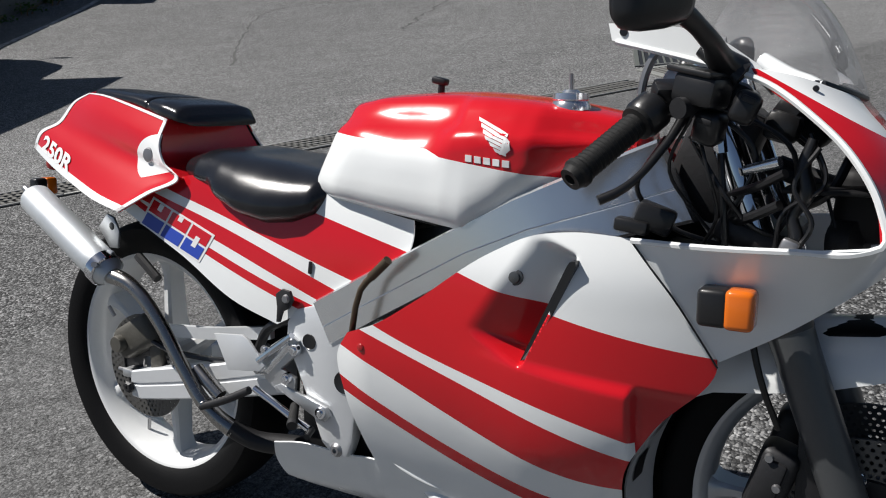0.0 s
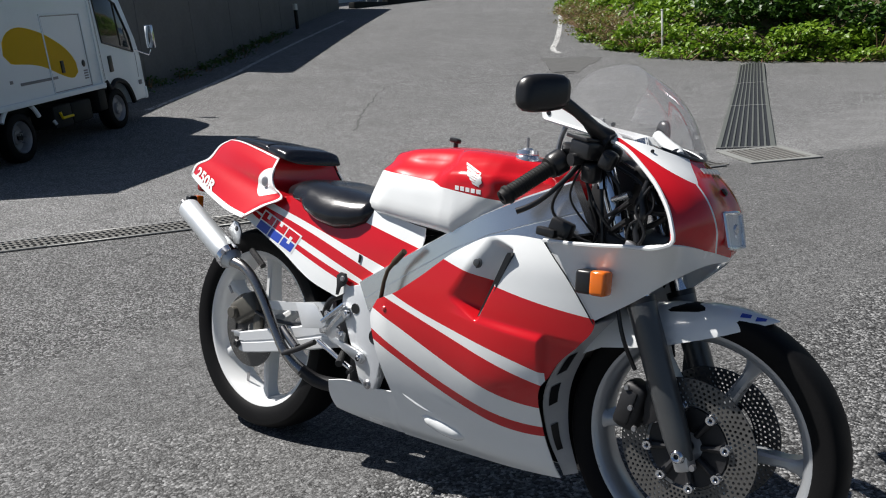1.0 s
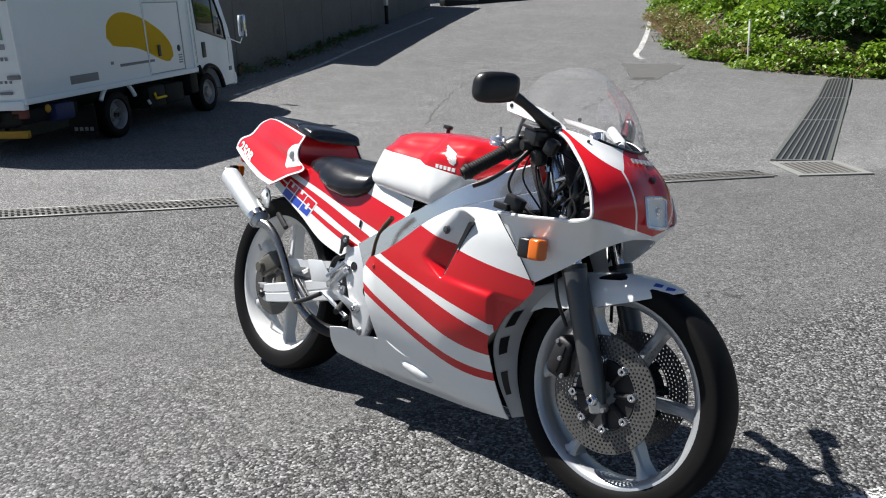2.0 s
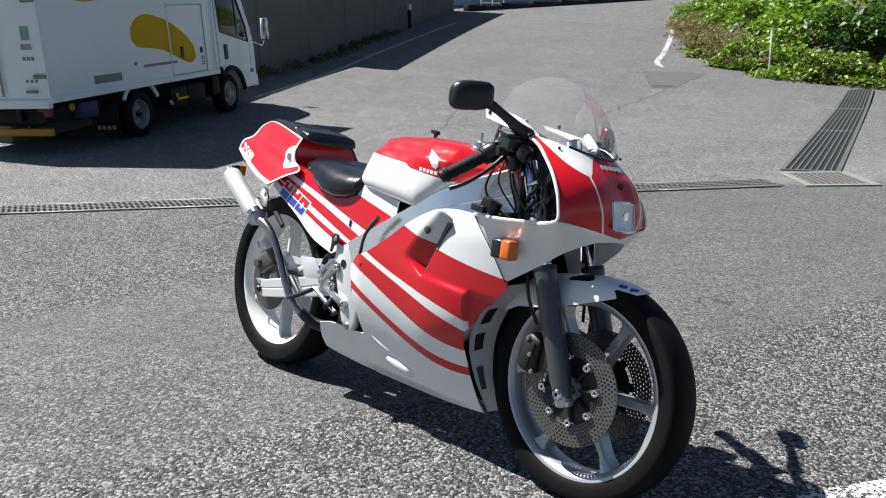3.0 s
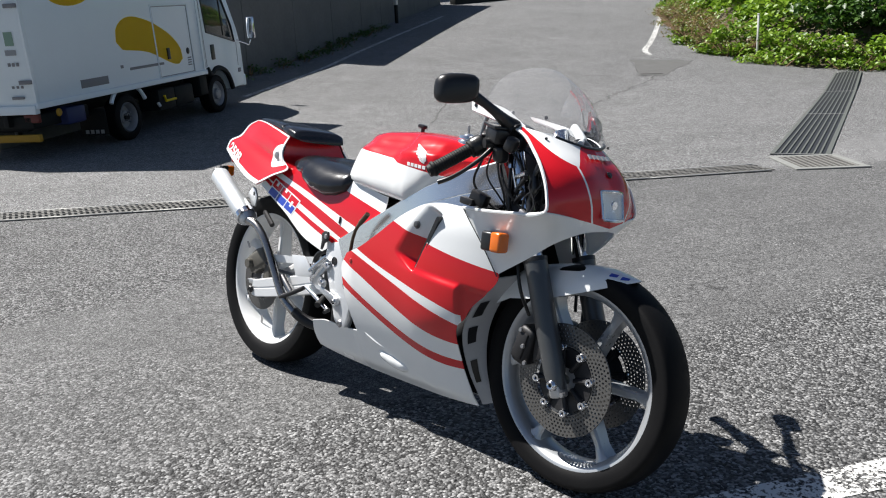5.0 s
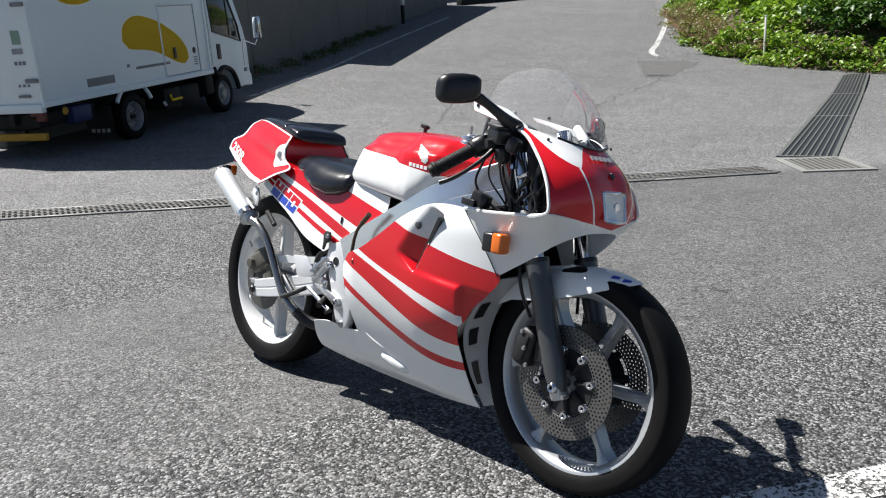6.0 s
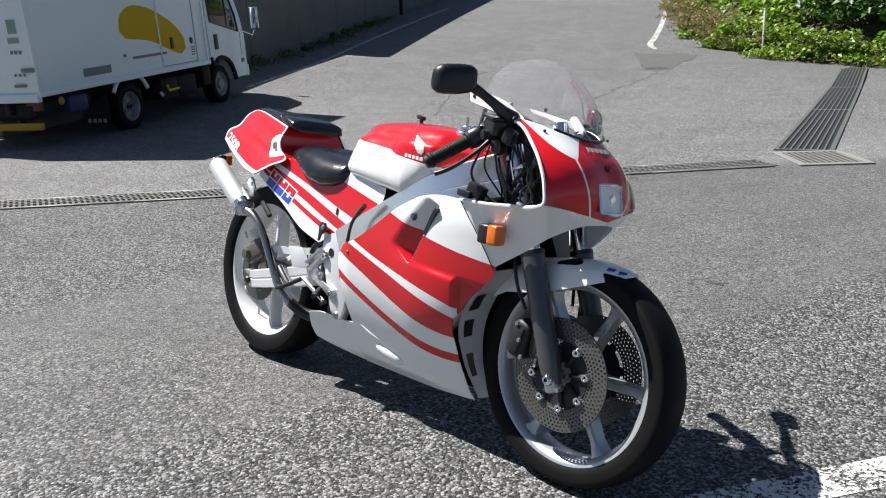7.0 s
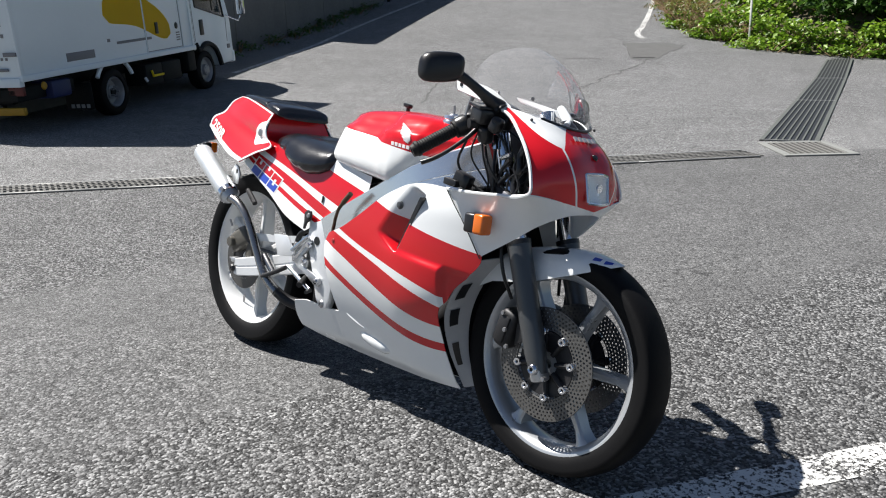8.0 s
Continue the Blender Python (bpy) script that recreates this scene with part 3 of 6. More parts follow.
def retaining_wall():
    wall = tagged(new("wall_west"), "tall grey weathered concrete retaining wall beside the road", "wall", kind="structure")
    for k, (a, b) in enumerate(zip(WALL, WALL[1:])):
        a, b = Vector((*a, 0)), Vector((*b, 0))
        d = (b - a)
        n = max(1, round(d.length / 2.4))
        for q in range(n):
            p, r = a + d * (q / n), a + d * ((q + 1) / n)
            h = 1.85 if k < 3 else 3.4
            s = Vector((-d.y, d.x, 0)).normalized() * 0.35
            bm = bmesh.new()
            g = (r - p).normalized() * 0.008
            f = [p + g, r - g, r - g + s, p + g + s]
            lo = [bm.verts.new((v.x, v.y, ground_z(v.x, v.y) - 0.2)) for v in f]
            hi = [bm.verts.new((v.x, v.y, ground_z(v.x, v.y) + h)) for v in f]
            bm.faces.new(lo)
            bm.faces.new(hi)
            for e in range(4):
                bm.faces.new((lo[e], lo[(e + 1) % 4], hi[(e + 1) % 4], hi[e]))
            bmesh.ops.bevel(bm, geom=list(bm.edges), offset=0.015, segments=1, affect="EDGES")
            part("panel", bm, "concrete", wall)


retaining_wall()


def crest():
    """Low kerb, pale cladding and a white railing where the road tops out."""
    line = lambda y: -23.55 - .03 * (y - 27)
    kerb = tagged(new("kerb"), "low dark kerb across the top of the road", "kerb", kind="structure")
    clad = tagged(new("wall_far"), "pale blue clad wall beyond the road crest", "wall", kind="structure")
    for k in range(9):
        y = 25.3 + 2.2 * k
        z = ground_z(line(y), y)
        part("block", bx((.35, 2.18, .42), pose(line(y) - .3, y, z + .02, 0, 0, 1.7), .03), "tkblack", kerb)
    for k in range(16):
        y = 22.5 + 1.5 * k
        z = ground_z(line(y) - 3, y)
        part("panel", bx((.12, 1.49, 2.6), pose(line(y) - 3.2, y, z + 1.1, 0, 0, 1.7), .02), "ramp_wall", clad)
    r = thing("railing", "white tube railing at the top of the road", "railing", Matrix.Translation((-23.9, 25.3, ground_z(-23.9, 25.3))))
    for k in range(3):
        part("post", tb([(-.02 * k, .75 * k, -.1), (-.02 * k, .75 * k, 1.0)], .03, 8), "post", r)
    for h in (.3, .65, 1.0):
        part("rail", tb([(0, 0, h), (-.04, 1.5, h)], .025, 8), "post", r)
    p = thing("marker_post", "dark marker post with a white head by the wall", "post", Matrix.Translation(lay(-19.30, 17.15)))
    part("shaft", bx((.09, .09, .62), pose(0, 0, .31), .01), "tkblack", p)
    part("head", bx((.14, .10, .20), pose(0, 0, .70), .015), "post", p)


crest()


# ---- planting ----
def leaf(bm, p, size, rng):
    """A pointed leaf folded along its middle."""
    q = Euler((rng.uniform(-0.9, 0.9), rng.uniform(-0.9, 0.9), rng.uniform(0, 6.28))).to_matrix()
    w, l_ = size * rng.uniform(0.30, 0.42), size
    pts = [Vector((0, 0, 0)), Vector((w, l_ * 0.45, 0.12 * l_)), Vector((0, l_, -0.1 * l_)), Vector((-w, l_ * 0.45, 0.12 * l_))]
    a, b, c, d = [bm.verts.new(p + q @ v) for v in pts]
    bm.faces.new((a, b, c))
    bm.faces.new((a, c, d))


def shrub(x, y, w, d, h, seed, leafy, size, count, label, stems=10, low=.25):
    rng = random.Random(seed)
    g = thing("shrub", label, "shrub", Matrix.Translation(lay(x, y)), "shrubs on the bank")
    bm = bmesh.new()
    for k in range(stems):
        a = rng.uniform(0, 6.28)
        r = rng.uniform(0.0, 0.25)
        top = Vector((math.cos(a) * w * 0.45, math.sin(a) * d * 0.45, h * rng.uniform(0.6, 0.95)))
        foot = Vector((math.cos(a) * r, math.sin(a) * r, -0.1))
        midp = (foot + top) / 2 + Vector((rng.uniform(-.1, .1), rng.uniform(-.1, .1), 0.12 * h))
        tube(bm, [foot, midp, top], [0.014, 0.010, 0.004], 5, smooth=5)
    part("stem", bm, "stem", g)
    bm = bmesh.new()
    lumps = [(Vector((rng.uniform(-.42, .42) * w, rng.uniform(-.42, .42) * d, h * rng.uniform(low, .85))), rng.uniform(.20, .36)) for _ in range(16)]
    for k in range(count):
        c, r = rng.choice(lumps)
        v = Vector((rng.gauss(0, 1), rng.gauss(0, 1), rng.gauss(0, 1))).normalized() * rng.uniform(0.65, 1.05)
        p = c + Vector((v.x * r * w * 0.8, v.y * r * d * 0.8, v.z * r * h * 0.75))
        if p.z > 0.02:
            leaf(bm, p, size * rng.uniform(0.6, 1.25), rng)
    part("foliage", bm, leafy, g, fix=False, sharp=180)
    return g


BANK = [(-16.3, 28.9), (-12.3, 22.6), (-9.3, 18.75), (-7.4, 16.85), (-5.8, 16.1), (-3.9, 16.25), (-1.8, 16.6), (0.8, 17.2)]


def bank():
    bm = bmesh.new()
    rows = []
    for p in curve([(*q, 0) for q in BANK], 40):
        n = Vector((0.45, 0.9, 0))
        rows.append([(p.x + n.x * s, p.y + n.y * s, ground_z(p.x, p.y) - 0.05 + hh + 0.10 * noise.noise(Vector((p.x, p.y, s)))) for s, hh in ((0.2, -.02), (0.6, 0.10), (1.1, 0.35), (1.8, 0.75), (3.2, 1.5), (6, 2.6), (12, 4.0))])
    grid_faces(bm, rows)
    tagged(part("earth_bank", bm, "earth", sharp=180), "brown earth bank under the bushes", "bank", kind="structure")
    rng = random.Random(5)
    k = 0
    for i, p in enumerate(curve([(*q, 0) for q in BANK], 15)):
        dry = 2 <= i <= 8
        k += 1
        shrub(p.x + 0.55, p.y + 0.85, 1.9, 1.2, 0.75 if not dry else 0.6, 100 + k, "leaf" if i > 8 or i < 3 else "leafdry", 0.12 if not dry else 0.085, 1500 if i != 8 else 500, "low creeping green plants at the road edge" if not dry else "half-dry brown and green weeds at the road edge", 60 if dry else 14, low=.05)
        if 7 <= i <= 12:
            shrub(p.x + 0.12, p.y + 0.38, 1.7, 0.5, 0.30, 600 + k, "leaf", 0.10, 520, "low creeping green plants spilling onto the asphalt", 12, low=.0)
        if 3 <= i <= 9:
            shrub(p.x + 0.22, p.y + 0.42, 1.7, 0.6, 0.42, 500 + k, "leafdry", 0.07, 420, "sparse dry brown weeds along the road edge", 70, low=.0)
        shrub(p.x + 1.3, p.y + 2.0, 2.4, 1.8, 1.6, 200 + k, "leaf" if i < 10 else "leafdark", 0.17, 2300, "dense bright green leafy bush on the bank" if i < 9 else "dense dark green leafy bush on the bank")
        shrub(p.x + 2.2, p.y + 3.6, 2.8, 2.4, 2.8, 300 + k, "leafdark" if k % 3 and i > 6 else "leaf", 0.19, 2300, "tall dark green leafy bush on the bank")
    w = curve([(*q, 0) for q in WALL], 26)
    for i in range(4, 16):
        p = w[i]
        shrub(p.x + 0.25, p.y - 0.05, 1.2, 0.35, 0.22, 400 + i, "leafdark", 0.06, 260, "low weeds at the foot of the concrete wall", 5)


bank()


def stake():
    g = thing("marker_post", "thin white weathered marker post at the bank", "post", Matrix.Translation(lay(-6.33, 16.80, .08)))
    part("shaft", bx((0.042, 0.042, 0.93), pose(0, 0, 0.465), 0.006), "post", g)
    part("cap", bx((0.050, 0.050, 0.03), pose(0, 0, 0.945), 0.006), "post", g)


stake()


# ---- motorcycle ----
BVHTree = mathutils.bvhtree.BVHTree
LEAN = 12.0
bike = thing("motorcycle", "red and white faired sport motorcycle leaning on its side stand", "motorcycle", pose(0, 0, 0, -LEAN, 0, 0))


def smooth(a, b, v):
    t = min(max((v - a) / (b - a), 0.0), 1.0)
    return t * t * (3 - 2 * t)


FW_Z = [.10, .123, .15, .20, .243, .30, .376, .44, .50, .56, .61, .67, .72]
FW_W = [.030, .055, .085, .115, .138, .164, .190, .202, .206, .206, .203, .186, .165]
FW = [(p.x, p.y) for p in curve([(z, w, 0) for z, w in zip(FW_Z, FW_W)], 160)]
EDGE_A, EDGE_B = Vector((.998, .640)), Vector((.922, .478))


def fairing_w(x, z):
    w = float(np.interp(z, [p[0] for p in FW], [p[1] for p in FW]))
    t = max(x - .90, 0) / .285
    w *= 1 - .33 * t * t * (1 + 2.25 * (1 - smooth(.15, .42, z)))
    w -= .012 * (1 - smooth(.58, .66, x)) * smooth(.3, .5, z)
    # proud lower lip that ends in a step
    zone = smooth(.26, .36, z) * (1 - smooth(.455, .475, z + .13 * (x - 1.08)))
    lip = smooth(.80, 1.06, x) * zone
    over = smooth(1.068, 1.082, x)
    w += .011 * lip * (1 - over) - .009 * zone * over
    # vent: the skin sinks towards the slanted edge
    e = EDGE_B - EDGE_A
    n = Vector((e.y, -e.x)).normalized()
    q = Vector((x, z)) - EDGE_A
    side, along = q.dot(n), q.dot(e) / e.length_squared
    if side > 0 and -0.02 < along < 1.0:
        reach = .075 + .030 * along
        depth = (1 - smooth(0, reach, side)) * smooth(-.02, .10, along) * (1 - smooth(.90, 1.0, along))
        w -= .045 * depth * smooth(0, .009, side)
    return w


def fairing_grid():
    flat = lambda pts: [(x, 0, z) for x, z in pts]
    main = coons(flat([(.6, .116), (.85, .118), (1.06, .126)]),
                 flat([(.618, .486), (.678, .510), (.746, .552), (.876, .640), (.925, .663), (.981, .672), (1.067, .668)]),
                 flat([(.6, .116), (.628, .24), (.618, .30), (.601, .385), (.594, .45), (.618, .486)]),
                 flat([(1.06, .126), (1.048, .236), (1.066, .352), (1.097, .407), (1.173, .508), (1.120, .596), (1.067, .668)]), 210, 150)
    e = EDGE_B - EDGE_A
    n = Vector((e.y, -e.x)).normalized()
    for row in main:
        for p in row:
            q = Vector((p.x, p.z)) - EDGE_A
            s, al = q.dot(n), q.dot(e) / e.length_squared
            if abs(s) < .0016 and 0 < al < 1:
                p.x -= n.x * s
                p.z -= n.y * s
            p.y = -fairing_w(p.x, p.z)
    tail = coons(flat([(.392, .150), (.5, .128), (.615, .116)]), flat([(.405, .236), (.47, .250), (.56, .246), (.645, .25)]), flat([(.392, .150), (.388, .19), (.405, .236)]), flat([(.615, .116), (.628, .18), (.645, .25)]), 36, 16)
    for row in tail:
        for p in row:
            p.y = -fairing_w(p.x, p.z) - .012 * (1 - smooth(.40, .6, p.x)) + .0036 * smooth(.58, .60, p.x)
    return main, tail


FAIR, BELLY = fairing_grid()


def fairing():
    for sgn in (0, 1):
        g, t = (flip(FAIR), flip(BELLY)) if sgn else (FAIR, BELLY)
        o = (0, 1, 0) if sgn else (0, -1, 0)
        f = part("side_fairing", shell(bmesh.new(), g, .003, o), "fairing", bike, "red and white striped side fairing panel", sharp=45)
        part("belly_tail", shell(bmesh.new(), t, .003, o), "white", bike, sharp=50)
        if not sgn:
            # dark slot behind the vent edge, with its metal mesh
            part("vent_slot", pl([(.986, .630), (.990, .636), (.998, .637), (.999, .630), (.938, .496), (.921, .490)], -.2025, -.165, bevel=0), "black", f)
            part("vent_mesh", pl([(.955, .540), (.968, .566), (.944, .516), (.930, .494), (.924, .492)], -.2035, -.2025, bevel=0), "steel", f)
            part("fastener", lathe(bmesh.new(), [(0, -.004), (.005, -.004), (.008, -.003), (.009, 0), (.012, .001), (.012, .004)], (.908, -fairing_w(.908, .606), .606), 16), "fork", f)
            part("fastener", lathe(bmesh.new(), [(0, -.003), (.004, -.003), (.006, -.002), (.008, .001), (.008, .004)], (.648, -fairing_w(.648, .467), .467), 14), "lens_red", f)


fairing()


def strake(pts, r):
    """A pressed swelling in the white belly."""
    p = [(x, -fairing_w(x, z) + r * .55, z) for x, z in pts]
    part("swelling", tb(p, [.001, r, r * 1.15, r, .001], 12, smooth=18), "white", bike)


part("panel_seam", tb([(1.175, -.1535, .508), (1.150, -.1635, .550), (1.120, -.1745, .597), (1.092, -.182, .634), (1.067, -.188, .668)], .0014, 6, smooth=14), "black", bike)
strake([(.690, .214), (.74, .198), (.80, .184), (.85, .176)], .021)
strake([(.655, .262), (.69, .243), (.73, .228), (.765, .222)], .005)


def duct():
    """Grey inner panel with slots behind the front edge of the side fairing."""
    for s in (-1, 1):
        g = coons([(1.058, s * .022, .128), (1.09, s * .014, .14)], [(1.160, s * .135, .50), (1.175, s * .060, .51)],
                  [(1.058, s * .022, .128), (1.046, s * .085, .236), (1.068, s * .140, .352), (1.100, s * .152, .408), (1.160, s * .135, .50)],
                  [(1.09, s * .014, .14), (1.070, s * .035, .24), (1.078, s * .050, .35), (1.108, s * .056, .42), (1.175, s * .060, .51)], 6, 24)
        d = part("inner_duct", shell(bmesh.new(), g, .003, (1, 0, 0)), "duct", bike, "grey inner duct panel with dark slots")
        for k, (v0, v1) in enumerate(((.18, .36), (.46, .62), (.70, .82))):
            j0, j1 = int(v0 * 24), int(v1 * 24)
            ring = [Vector(g[1][j]) + Vector((.002, 0, 0)) for j in range(j0, j1 + 1)] + [Vector(g[3][j]) + Vector((.002, 0, 0)) for j in range(j1, j0 - 1, -1)]
            bm = bmesh.new()
            bm.faces.new([bm.verts.new(p) for p in ring])
            part("slot", bm, "black", d)


duct()


def plain(bm):
    for f in bm.faces:
        f.material_index = 0
    return bm


def upper_fairing():
    for s in (1, -1):
        k_ = 1.0 if s == 1 else .73
        q = lambda pts: [(x, y * s * k_, z) for x, y, z in pts]
        cor = (1.350, -.209, .685)
        u1 = coons(q([(1.176, -.150, .515), (1.252, -.141, .563), (1.325, -.117, .617), (1.360, -.076, .642), (1.376, 0, .650)]),
                   q([(1.067, -.186, .668), (1.16, -.200, .669), (1.26, -.208, .674), cor, (1.373, -.095, .674), (1.382, 0, .658)]),
                   q([(1.176, -.150, .515), (1.120, -.172, .598), (1.067, -.186, .668)]), q([(1.378, 0, .650), (1.384, 0, .658)]), 56, 18)
        for i, row in enumerate(u1):
            for j, p in enumerate(row):
                p.y += s * .004 * math.sin(math.pi * j / 18) * math.sin(math.pi * min(i / 44, 1.0))
        o = (.3, -s, 0)
        part("lower_cowl", plain(shell(bmesh.new(), u1, .003, o)), "white", bike, "white lower nose cowl", sharp=60)
        u2 = coons(q([cor, (1.375, -.100, .674), (1.384, 0, .658)]), q([(1.190, -.140, .884), (1.24, -.124, .873), (1.285, -.085, .856), (1.312, 0, .844)]),
                   q([cor, (1.343, -.204, .726), (1.311, -.192, .782), (1.264, -.174, .827), (1.208, -.154, .866), (1.190, -.144, .884)]),
                   q([(1.384, 0, .658), (1.387, 0, .700), (1.374, 0, .752), (1.346, 0, .800), (1.312, 0, .844)]), 44, 44)
        for i, row in enumerate(u2):
            for j, p in enumerate(row):
                k = math.sin(math.pi * min(i / 44, .5)) * math.sin(math.pi * j / 44) if i < 22 else math.sin(math.pi * i / 44) * math.sin(math.pi * j / 44)
                p.x += .010 * k
        part("nose_cowl", shell(bmesh.new(), u2, .003, o), "upper", bike, "red nose cowl with white edge lines", sharp=60)
        rim = q([(1.067, -.188, .669), (1.16, -.202, .670), (1.26, -.210, .675), (1.330, -.211, .680), (1.350, -.210, .689), (1.344, -.205, .726), (1.312, -.193, .782), (1.265, -.175, .827), (1.208, -.154, .866), (1.139, -.152, .889), (1.022, -.142, .920)])
        part("edge_trim", tb(rim, .0042, 6, smooth=70), "white", bike)
        ear = coons(q([(1.016, -.142, .922), (1.139, -.152, .889), (1.212, -.147, .864)]), q([(1.010, -.140, .944 if s == 1 else .930), (1.08, -.150, .938 if s == 1 else .916), (1.145, -.150, .922 if s == 1 else .902), (1.200, -.138, .886)]),
                    q([(1.016, -.142, .922), (1.010, -.140, .944 if s == 1 else .930)]), q([(1.212, -.147, .864), (1.200, -.138, .886)]), 20, 6)
        e = part("screen_bracket", plain(shell(bmesh.new(), ear, .004, o)), "white", bike)
        part("fastener", lathe(bmesh.new(), [(0, -.003), (.005, -.003), (.006, 0)], (1.032, s * -.143, .932), 10), "black", e)
        part("fastener", lathe(bmesh.new(), [(0, -.003), (.003, -.003), (.004, 0)], (1.262, s * -.128, .858), 10), "black", bike)
    for k in range(5):
        part("emblem_bar", bx((.003, .012, .013), pose(1.3315, -.040 + .018 * k, .826, 0, -45, 0)), "rimgrey", bike, "pale emblem bar")
    part("nose_screw", lathe(bmesh.new(), [(0, .004), (.006, .004), (.009, 0)], (1.357, .012, .787), 12, (.8, 0, .6)), "black", bike)


upper_fairing()


def screen():
    top = [(1.085, -.150, .975), (1.113, -.133, 1.008), (1.140, -.075, 1.034), (1.152, 0, 1.043), (1.140, .075, 1.034), (1.113, .133, 1.008), (1.085, .150, .975)]
    base = [(1.075, -.147, .938), (1.145, -.150, .924), (1.19, -.139, .887), (1.24, -.123, .876), (1.285, -.084, .859), (1.312, 0, .847), (1.285, .084, .859), (1.24, .123, .876), (1.19, .139, .887), (1.145, .150, .924), (1.075, .147, .938)]
    g = coons(base, top, [base[0], top[0]], [base[-1], top[-1]], 60, 24)
    for i, row in enumerate(g):
        for j, p in enumerate(row):
            k = math.sin(math.pi * i / 60) ** 0.8 * math.sin(math.pi * j / 24)
            p.x += .024 * k
            p.z += .018 * k
    ob = part("windscreen", shell(bmesh.new(), g, .002, (1, 0, .5), inner=False), "screen", bike, "clear scuffed bubble windscreen", sharp=180)
    ob.visible_shadow = False
    part("screen_rubber", tb([Vector(p) + Vector((-.004, 0, 0)) for p in (g[k][0] for k in range(20, 41))], .004, 6), "black", bike)


screen()


def headlamp():
    h = part("headlamp", bx((.070, .130, .095), pose(1.320, 0, .715, 0, 6, 0), .018, 3), "liner", bike, "rectangular clear headlamp")
    g = coons([(1.384, -.045, .681), (1.392, -.004, .679), (1.384, .036, .681)], [(1.370, -.048, .746), (1.380, -.006, .748), (1.370, .040, .745)],
              [(1.384, -.045, .681), (1.370, -.048, .746)], [(1.384, .036, .681), (1.370, .040, .745)], 40, 8)
    bowl = [[p + Vector((.006 - .004 * math.sin(math.pi * i / 40) * math.sin(math.pi * j / 8) ** .6, 0, 0)) for j, p in enumerate(r)] for i, r in enumerate(g)]
    part("reflector", shell(bmesh.new(), [[p + Vector((.004, 0, 0)) for p in r] for r in bowl], .003, (1, 0, 0), inner=False), "frost", h, "bright silvered reflector")
    part("bulb_shield", tb([(1.386, -.004, .7155), (1.3945, -.004, .7150)], [.012, .010], 16), "chrome", h)
    flute = [[p + Vector((.017 + .0012 * math.sin(i * 2.4), 0, 0)) for p in r] for i, r in enumerate(g)]
    part("lamp_glass", shell(bmesh.new(), flute, .002, (1, 0, 0), inner=False), "lampglass", h, "fluted clear lamp glass")
    edge = [g[i][0] for i in range(41)] + [g[40][j] for j in range(1, 9)] + [g[i][8] for i in range(39, -1, -1)] + [g[0][j] for j in range(7, -1, -1)]
    part("bezel", tb([p + Vector((.010, 0, 0)) for p in edge], .0045, 6), "alu", h)


headlamp()
# three added black plates that block sun from the front fender
part("bracket_and_sun_block", bx((.10, .085, .006), pose(1.285, -.108, .738), .002), "liner", bike)
part("bracket_and_sun_block", bx((.085, .046, .006), pose(1.245, -.126, .656), .002), "liner", bike)
part("sun_block_plate", bx((.14, .17, .006), pose(1.135, -.05, .632, 0, 8, 0), .002), "liner", bike)


def indicator(x, y, z, sgn, scale=1.0, turn=0.0):
    m = pose(x, y, z, 0, 0, turn) @ Matrix.Scale(scale, 4)
    b = part("indicator", bx((.046, .042, .058), m @ pose(-.018, 0, 0), .009, 3), "black", bike, "amber turn indicator in a black housing")
    part("lens", bx((.042, .045, .060), m @ pose(.019, sgn * .001, 0), .009, 3), "orange", b, "amber lens")


indicator(1.190, -.192, .598, -1, .83)
indicator(1.150, .200, .615, 1)
indicator(-.262, -.120, .668, -1, .62, 90)
indicator(-.262, .120, .668, 1, .62, 90)


